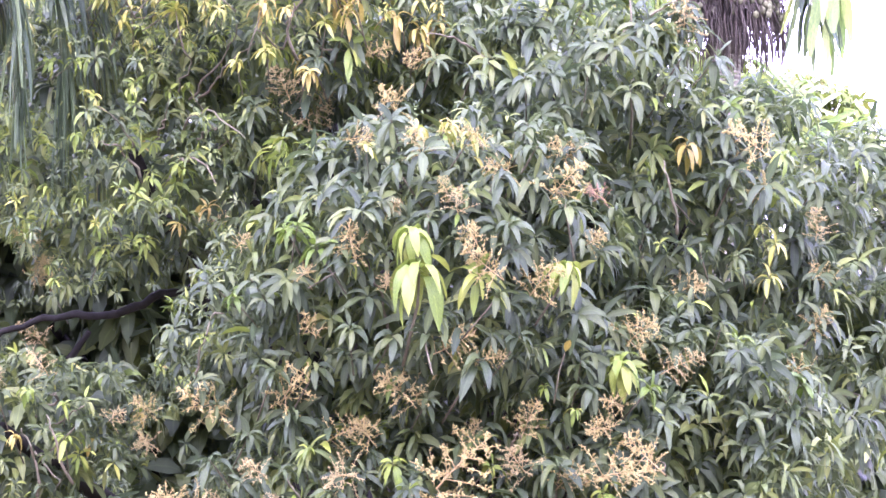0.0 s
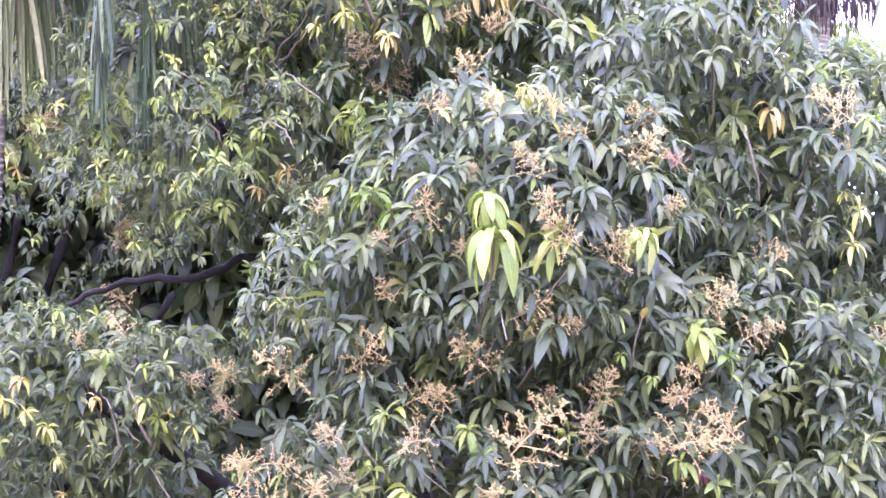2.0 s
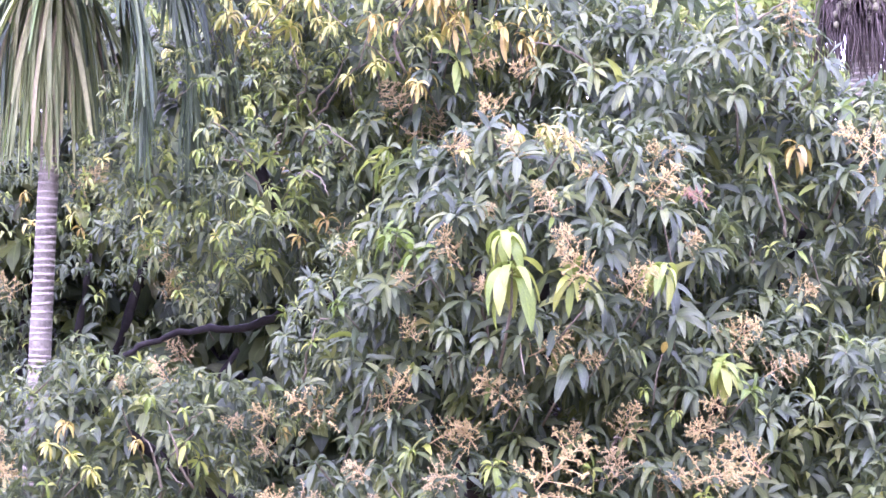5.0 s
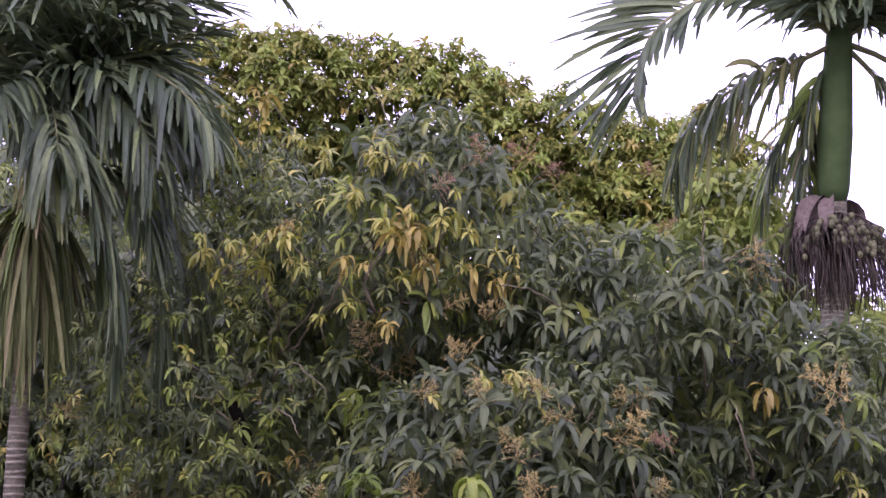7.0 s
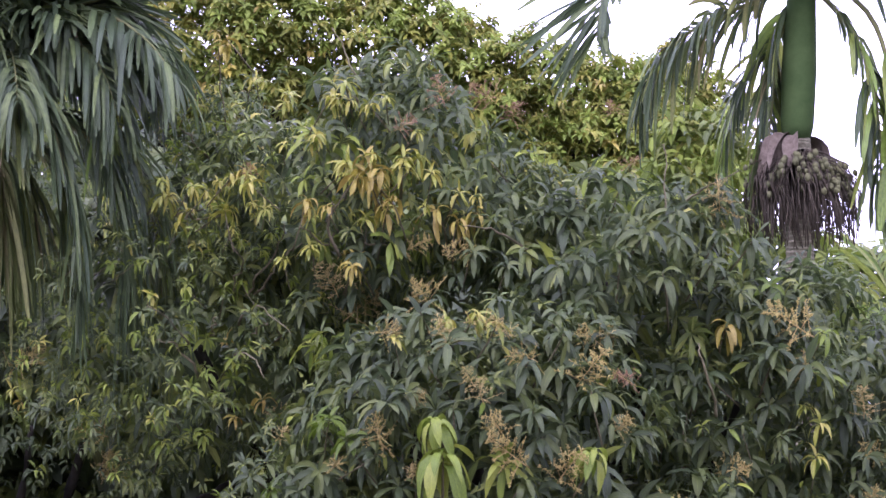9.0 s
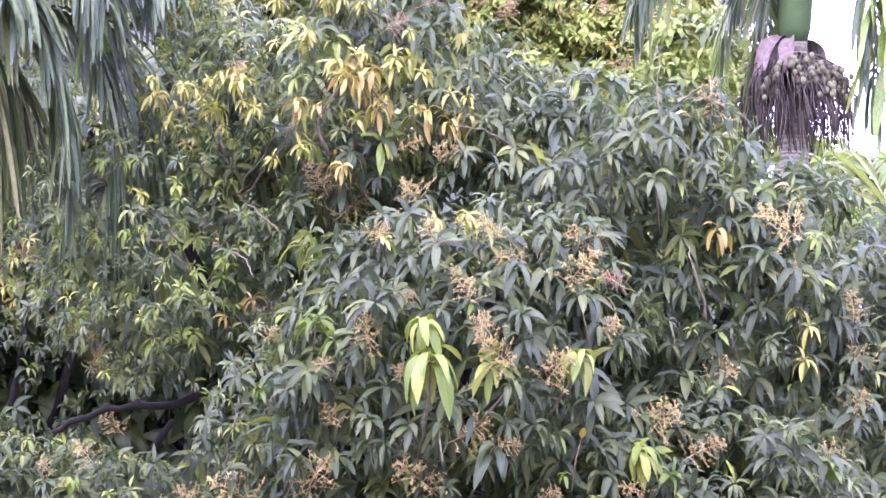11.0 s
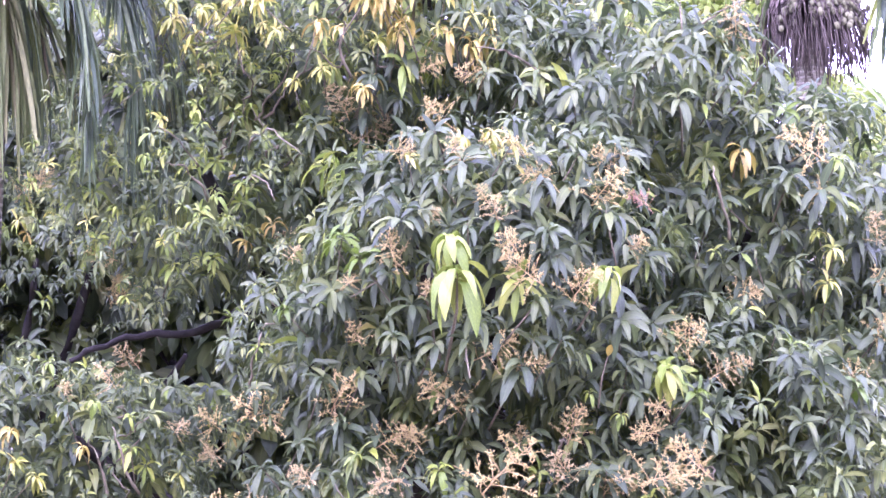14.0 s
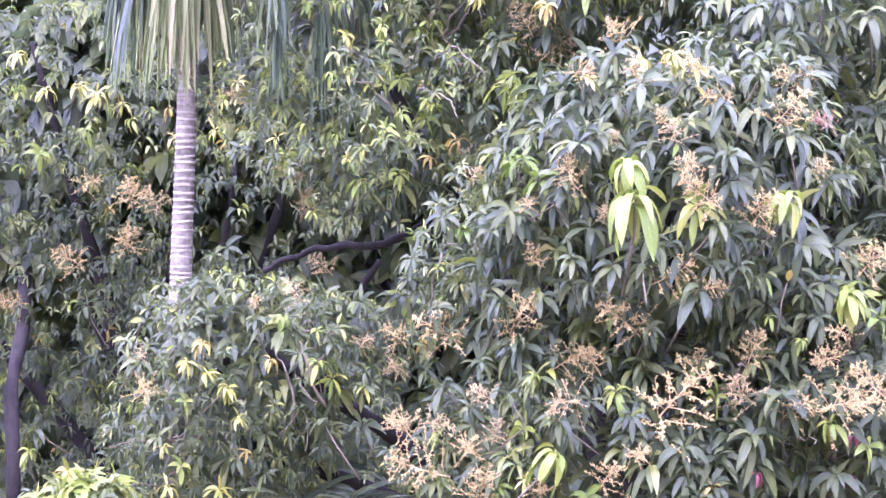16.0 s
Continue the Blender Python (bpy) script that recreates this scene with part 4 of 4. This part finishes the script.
def left_palm():
    palm = thing("areca_palm", -2.415, 9.6, 0, "areca palm with grey ringed trunk and hanging old fronds", "palm tree", "areca palms")
    inv = palm.matrix_world.inverted()
    rng = np.random.default_rng(201)
    palm_trunk(palm, [(-2.415, 9.6, -0.05), (-2.205, 9.6, 4.4), (-2.135, 9.6, 5.95)], 0.068, 0.051, 202)
    crownshaft(palm, (-2.135, 9.6, 5.9), (-2.10, 9.6, 7.1), 0.078)
    c = (-2.10, 9.6, 7.05)
    low = (-2.12, 9.6, 6.7)
    # the fronds that reach out over the garden
    for points, mats, hang, lift, leaf, pairs, close in (
            (((0.39, -0.1, 0.79), (0.68, -0.15, 0.93), (0.93, -0.2, 0.93), (1.16, -0.25, 0.84), (1.29, -0.3, 0.71)), [PALM], 0.8, 0.3, 0.34, 58, 0.0),
            (((0.3, -0.1, 0.71), (0.56, -0.2, 0.84), (0.79, -0.3, 0.92), (0.92, -0.35, 0.99)), [PALM], 0.15, 0.5, 0.36, 50, 0.1),
            (((0.33, -0.2, 0.63), (0.64, -0.4, 0.61), (0.9, -0.5, 0.6), (1.03, -0.6, 0.55)), [PALM], 0.3, 0.3, 0.34, 50, 0.2),
            (((0.26, -0.05, 0.75), (0.41, -0.1, 1.03), (0.47, -0.1, 1.29), (0.48, -0.1, 1.63)), [PALM], 0.1, 0.3, 0.30, 54, 0.1),
            (((0.12, -0.1, 0.67), (0.16, -0.2, 0.94), (0.19, -0.2, 1.19), (0.2, -0.2, 1.39)), [PALM], 0.1, 0.4, 0.34, 50, 0.1),
            (((0.4, -0.25, 0.35), (0.68, -0.45, 0.24), (0.91, -0.6, 0.07), (1.05, -0.65, -0.14)), [PALM], 1.5, 0.1, 0.46, 40, 0.1),
            (((0.36, -0.1, 0.37), (0.54, -0.2, 0.13), (0.63, -0.3, -0.32), (0.7, -0.3, -0.68)), [PALM, PALM, PALM_LIT], 1.4, 0.2, 0.46, 40, 0.5),
            (((0.36, -0.2, 0.32), (0.64, -0.4, 0.33), (0.86, -0.5, 0.4), (1.02, -0.6, 0.41)), [PALM], 0.4, 0.2, 0.22, 30, 0.4),
            (((0.23, -0.3, 0.33), (0.22, -0.5, 0.01), (0.2, -0.6, -0.31)), [PALM, PALM_OLD], 2.0, 0.1, 0.5, 40, 0.3),
            (((0.29, -0.6, -0.13), (0.48, -0.6, -0.5), (0.57, -0.6, -0.99), (0.56, -0.6, -1.31)), [PALM], 1.2, 0.1, 0.42, 40, 0.6)):
        P, ln = arched(c, points)
        pinnate(palm, P, ln, mats, rng, pairs=pairs, leaf=leaf, hang=hang, lift=lift, broad=0.8, close=close, start=0.2)
    # the crown's inner fronds
    for az, el, ln, bd, mats, hang in (
            (75, 80, 1.6, 0.6, [PALM], 0.5), (30, 62, 1.0, 1.6, [PALM], 0.6), (150, 60, 1.7, 2.0, [PALM], 1.2), (185, 45, 1.6, 2.6, [PALM], 1.4), (250, 55, 1.2, 2.4, [PALM], 1.2),
            (120, 72, 1.7, 1.0, [PALM], 0.8), (290, 62, 1.0, 1.8, [PALM], 1.0), (335, 62, 0.9, 1.6, [PALM], 0.5), (200, 75, 1.6, 1.0, [PALM], 0.5), (10, 72, 1.1, 0.9, [PALM], 0.3), (225, 66, 1.3, 1.2, [PALM], 0.5),
            (350, 45, 0.8, 1.2, [PALM], 0.5), (310, 40, 0.8, 1.6, [PALM], 0.8), (265, 35, 0.8, 2.0, [PALM], 1.2),
            (350, 34, 1.0, 2.4, [PALM], 2.2), (325, 50, 1.1, 1.5, [PALM], 0.7), (30, 45, 1.15, 2.2, [PALM], 1.7), (320, 30, 1.2, 3.0, [PALM], 2.4), (345, 48, 1.05, 2.4, [PALM], 2.0), (340, 70, 1.3, 1.2, [PALM], 0.6), (20, 30, 0.9, 2.0, [PALM], 2.4), (290, 20, 1.0, 2.4, [PALM], 2.6), (60, 50, 1.2, 2.0, [PALM], 1.2)):
        frond(palm, c, az, el, ln, bd, mats, rng, pairs=54, leaf=0.44, hang=hang, broad=0.8, whole=True)
    for az, el, ln in ((0, 76, 1.5), (180, 78, 1.4), (250, 74, 1.2), (210, 70, 1.2), (300, 68, 1.0), (160, 66, 1.3)):
        frond(palm, c, az, el, ln, 0.35, [PALM], rng, pairs=40, leaf=0.42, hang=0.3, close=0.6, whole=az > 0)
    # old fronds folded down round the trunk
    for az, el, ln, bd, mats, cl, leaf in (
            (262, -60, 0.45, 1.5, [PALM_OLD], 1.3, 0.76), (232, -56, 0.48, 2.0, [PALM_OLD, PALM_OLD, PALM_LIT], 1.2, 0.72), (298, -56, 0.46, 2.0, [PALM_OLD], 1.2, 0.74), (205, -45, 0.55, 2.0, [PALM_OLD, PALM_LIT, PALM], 1.0, 0.68),
            (335, -38, 0.50, 2.5, [PALM, PALM_OLD], 1.5, 0.62), (180, -30, 0.8, 3.0, [PALM], 0.8, 0.6), (350, 5, 0.72, 5.5, [PALM, PALM_OLD], 1.6, 0.55), (355, 30, 1.8, 7.5, [PALM, PALM, PALM_OLD], 1.1, 0.74), (342, 28, 1.6, 7.5, [PALM], 1.1, 0.72)):
        frond(palm, low, az, el, ln, bd, mats, rng, pairs=34, leaf=leaf, hang=2.0, close=cl, broad=0.62)
    for ob in palm.children:
        ob.matrix_parent_inverse = inv


def right_palm():
    palm = thing("areca_palm", 2.45, 11.5, 0, "areca palm with green crownshaft and a skirt of nut clusters", "palm tree", "areca palms")
    inv = palm.matrix_world.inverted()
    rng = np.random.default_rng(221)
    palm_trunk(palm, [(2.45, 11.5, -0.05), (2.58, 11.5, 5.6), (2.59, 11.5, 7.0)], 0.10, 0.085, 222, 0.09)
    crownshaft(palm, (2.585, 11.5, 6.93), (2.68, 11.5, 8.45), 0.105)
    lo, hi = (2.66, 11.5, 8.02), (2.68, 11.5, 8.35)
    # the fronds that stand out against the sky
    for points, mats, hang, lift, leaf, pairs, broad, ends, roll in (
            (((-0.25, -0.05, 0.2), (-0.56, -0.1, 0.31), (-0.88, -0.15, 0.27), (-1.18, -0.2, 0.09), (-1.34, -0.2, -0.14), (-1.37, -0.2, -0.43)), [PALM], 0.3, 0.2, 0.56, 64, 1.05, 1.2, 58),
            (((-0.37, -0.1, -0.2), (-0.62, -0.2, -0.29), (-0.87, -0.25, -0.46), (-1.06, -0.3, -0.7), (-1.12, -0.3, -0.91)), [PALM, PALM, PALM_OLD], 1.7, 0.0, 0.50, 58, 0.9, 1.1, -35),
            (((-0.17, 0.02, -0.31), (-0.2, 0.05, -0.66), (-0.23, 0.08, -0.96), (-0.26, 0.1, -1.31)), [PALM, PALM, PALM_LIT, PALM_OLD], 1.2, 0.1, 0.46, 56, 0.9, 1.0, 0),
            (((-0.11, 0.25, -0.36), (-0.36, 0.3, -0.61), (-0.48, 0.3, -0.96), (-0.52, 0.3, -1.31)), [PALM, PALM_LIT], 1.4, 0.1, 0.44, 46, 0.9, 1.0, 0),
            (((0.25, -0.1, -0.3), (0.38, -0.2, -0.66), (0.41, -0.25, -1.11), (0.39, -0.25, -1.48)), [PALM, PALM, PALM_LIT], 1.6, 0.1, 0.40, 44, 1.0, 1.3, 0),
            (((0.25, -0.1, 0.15), (0.54, -0.2, 0.14), (0.84, -0.2, -0.06), (0.99, -0.2, -0.36)), [PALM], 0.9, 0.3, 0.54, 54, 0.95, 1.0, -50),
            (((-0.26, -0.1, 0.39), (-0.44, -0.15, 0.62), (-0.61, -0.2, 0.84), (-0.72, -0.2, 0.99)), [PALM], 0.15, 0.3, 0.54, 50, 0.95, 0.8, 55),
            (((0.19, -0.1, 0.39), (0.44, -0.15, 0.62), (0.69, -0.2, 0.74), (0.94, -0.2, 0.74)), [PALM], 0.3, 0.3, 0.54, 50, 0.95, 0.9, -50)):
        P, ln = arched(lo, points)
        pinnate(palm, P, ln, mats, rng, pairs=pairs, leaf=leaf, hang=hang, lift=lift, broad=broad, start=0.16, ends=ends, roll=roll, inner=0.5 if roll > 50 else 1.0)
    # the crown's inner fronds
    for root, az, el, ln, bd, mats, hang in (
            (hi, 150, 72, 1.3, 1.0, [PALM], 0.5), (hi, 20, 76, 1.4, 0.8, [PALM], 0.5), (hi, 265, 62, 0.8, 1.6, [PALM, PALM_LIT], 0.6), (hi, 90, 50, 1.4, 2.0, [PALM], 1.0), (hi, 110, 66, 1.4, 1.4, [PALM], 0.8),
            (hi, 330, 60, 1.1, 1.8, [PALM], 0.6), (hi, 215, 72, 1.0, 1.2, [PALM], 0.5), (hi, 300, 76, 1.2, 1.2, [PALM], 0.5), (hi, 170, 82, 1.3, 0.6, [PALM], 0.4), (hi, 35, 40, 1.3, 2.4, [PALM], 1.0), (hi, 240, 78, 1.0, 0.8, [PALM, PALM_LIT], 0.4),
            (lo, 285, 50, 0.55, 2.0, [PALM], 0.8), (lo, 240, 50, 0.5, 2.0, [PALM], 0.8), (lo, 15, 40, 1.0, 2.6, [PALM], 1.0)):
        frond(palm, root, az, el, ln, bd, mats, rng, pairs=56, hang=hang, leaf=0.52, broad=0.85, whole=True)
    P, ln = arched(lo, ((0.4, -0.15, -0.2), (0.5, -0.3, -0.8), (0.5, -0.3, -1.45)))
    pinnate(palm, P, ln, [PALM_LIT], rng, pairs=14, hang=1.2, leaf=0.55, broad=2.2, close=0.8, start=0.45)
    # skirt of dry spathes and nut-bearing strings below the crownshaft
    for k in range(16):
        az = k * 0.63 + rng.normal(0, 0.2) if k < 8 else np.pi + rng.normal(-0.2, 0.7)
        o = np.array([np.cos(az), np.sin(az), 0])
        root = np.array([[2.585, 11.5, 6.97]]) + o * 0.07
        V, F, uv = blades(root, unit(o + np.array([0, 0, rng.uniform(-0.5, 0.3)]))[None], unit(np.cross(o, [0, 0, 1.0]) + rng.normal(0, 0.3, 3))[None], np.array([rng.uniform(0.3, 0.55)]), np.array([rng.uniform(0.05, 0.11)]), np.array([rng.uniform(2.0, 4.0)]), 0.5, 8, 0.5, 0.12, rng)
        part("dry_spathe", mesh_of("dry_spathe", V, F, [DRY], None, uv), palm, "dry brown spathe")
    for k in range(9):
        az = k * 0.698 + rng.normal(0, 0.15)
        o = np.array([np.cos(az), np.sin(az), 0])
        strings, nuts = [], []
        for q in range(70):
            r = 0.34 * rng.uniform(0.05, 1.0) ** 0.6 + 0.03
            w = unit(o + rng.normal(0, 0.3, 3) * np.array([1, 1, 0]))
            s = np.linspace(0, 1, 5)[:, None]
            path = np.array([2.585, 11.5, 6.93]) + w * r * np.minimum(1, 1.45 * s**0.8) + np.array([0.03, 0, 0]) * s + np.array([0, 0, -1.0]) * (0.03 + rng.uniform(0.25, 0.66) * s**1.25)
            path[1:] += rng.normal(0, 0.014, (4, 3))
            strings.append(tube(path, np.linspace(0.005, 0.003, 5), 4))
            if r > 0.2 and q % 3 == 1 and o[0] > -0.6:
                for h in rng.uniform(0.3, 0.62, 3):
                    c = np.array([np.interp(h, np.linspace(0, 1, 5), path[:, j]) for j in range(3)])
                    nuts.append(c + w * 0.03)
        ob = part("fruit_stalk", mesh_of("fruit_stalk", *joined(strings), [STRING]), palm, "brown strings with green areca nuts")
        sph = []
        an = np.arange(7) * 2 * np.pi / 7
        for c in nuts:
            rr = rng.uniform(0.014, 0.021)
            lat = np.array([-0.95, -0.5, 0.1, 0.6, 0.97])
            v = np.concatenate([np.stack([np.cos(an) * rr * np.sqrt(1 - la * la), np.sin(an) * rr * np.sqrt(1 - la * la), np.full(7, la * rr * 1.25)], -1) for la in lat]) + c
            f = [[i * 7 + j, i * 7 + (j + 1) % 7, (i + 1) * 7 + (j + 1) % 7, (i + 1) * 7 + j] for i in range(4) for j in range(7)]
            sph.append((v, f))
        if nuts:
            tagged(part("nut", mesh_of("areca_nut", *joined(sph), [NUT]), ob), kind="stuff")
    for ob in palm.children:
        ob.matrix_parent_inverse = inv


left_palm()
right_palm()


def young_palm(x, y, z, label, fronds, mats, seed):
    """A low palm: a short stem and a few feathery fronds."""
    palm = thing("young_palm", x, y, 0, label, "palm tree")
    inv = palm.matrix_world.inverted()
    rng = np.random.default_rng(seed)
    palm_trunk(palm, [(x, y, -0.05), (x, y, z * 0.5), (x, y, z)], 0.05, 0.035, seed, 0.14)
    for az, el, ln, bd in fronds:
        frond(palm, (x, y, z - 0.02), az, el, ln, bd, mats, rng, pairs=20, leaf=0.42, hang=1.0)
    for ob in palm.children:
        ob.matrix_parent_inverse = inv


young_palm(-1.6, 9.5, 2.95, "young palm with dark strap leaves in deep shade", ((60, 70, 0.9, 1.6), (290, 62, 0.9, 2.0), (190, 58, 0.9, 2.0), (350, 60, 0.85, 2.0)), [PALM], 241)
young_palm(3.45, 12.3, 5.5, "young palm with light green fronds", ((170, 62, 0.8, 2.0), (30, 55, 0.9, 2.2), (250, 60, 0.8, 2.2), (110, 75, 0.9, 1.2)), [PALM_LIT], 251)


# ================= mast in the distance =================
def mast(x, y, top, across):
    tower = thing("telecom_mast", x, y, 0, "grey steel lattice mast with a round dish", "mast")
    inv = tower.matrix_world.inverted()
    h = across / 2
    legs = [(-h, -h), (h, -h), (h, h), (-h, h)]
    for a, b in legs:
        v, f = tube([(x + a * 1.6, y + b * 1.6, -0.1), (x + a, y + b, top)], [0.12, 0.09], 6)
        part("leg", mesh_of("mast_leg", v, f, [STEEL]), tower)
    for k in range(9):
        z0, z1 = top - k * 1.9, top - (k + 1) * 1.9
        for i in range(4):
            a, b = legs[i], legs[(i + 1) % 4]
            for dz, r in ((z0, 0.06), (z1, 0.05)):
                v, f = tube([(x + a[0], y + a[1], z0), (x + b[0], y + b[1], dz)], [r, r], 5)
                part("brace", mesh_of("mast_brace", v, f, [STEEL]), tower)
    v, f = tube([(x + h, y - h, top - 1.0), (x + h, y - h, top + 0.9)], [0.14, 0.14], 6)
    part("antenna", mesh_of("mast_antenna", v, f, [STEEL]), tower)
    v, f = tube([(x + h + 0.3, y - h - 0.8, top - 2.6), (x + h + 0.3, y - h - 0.5, top - 2.6), (x + h + 0.3, y - h - 0.1, top - 2.6)], [0.7, 0.58, 0.1], 20)
    part("dish", mesh_of("mast_dish", v, f, [DISH]), tower, "round grey dish")
    for ob in tower.children:
        ob.matrix_parent_inverse = inv


mast(-25.5, 150.0, 53.4, 2.0)
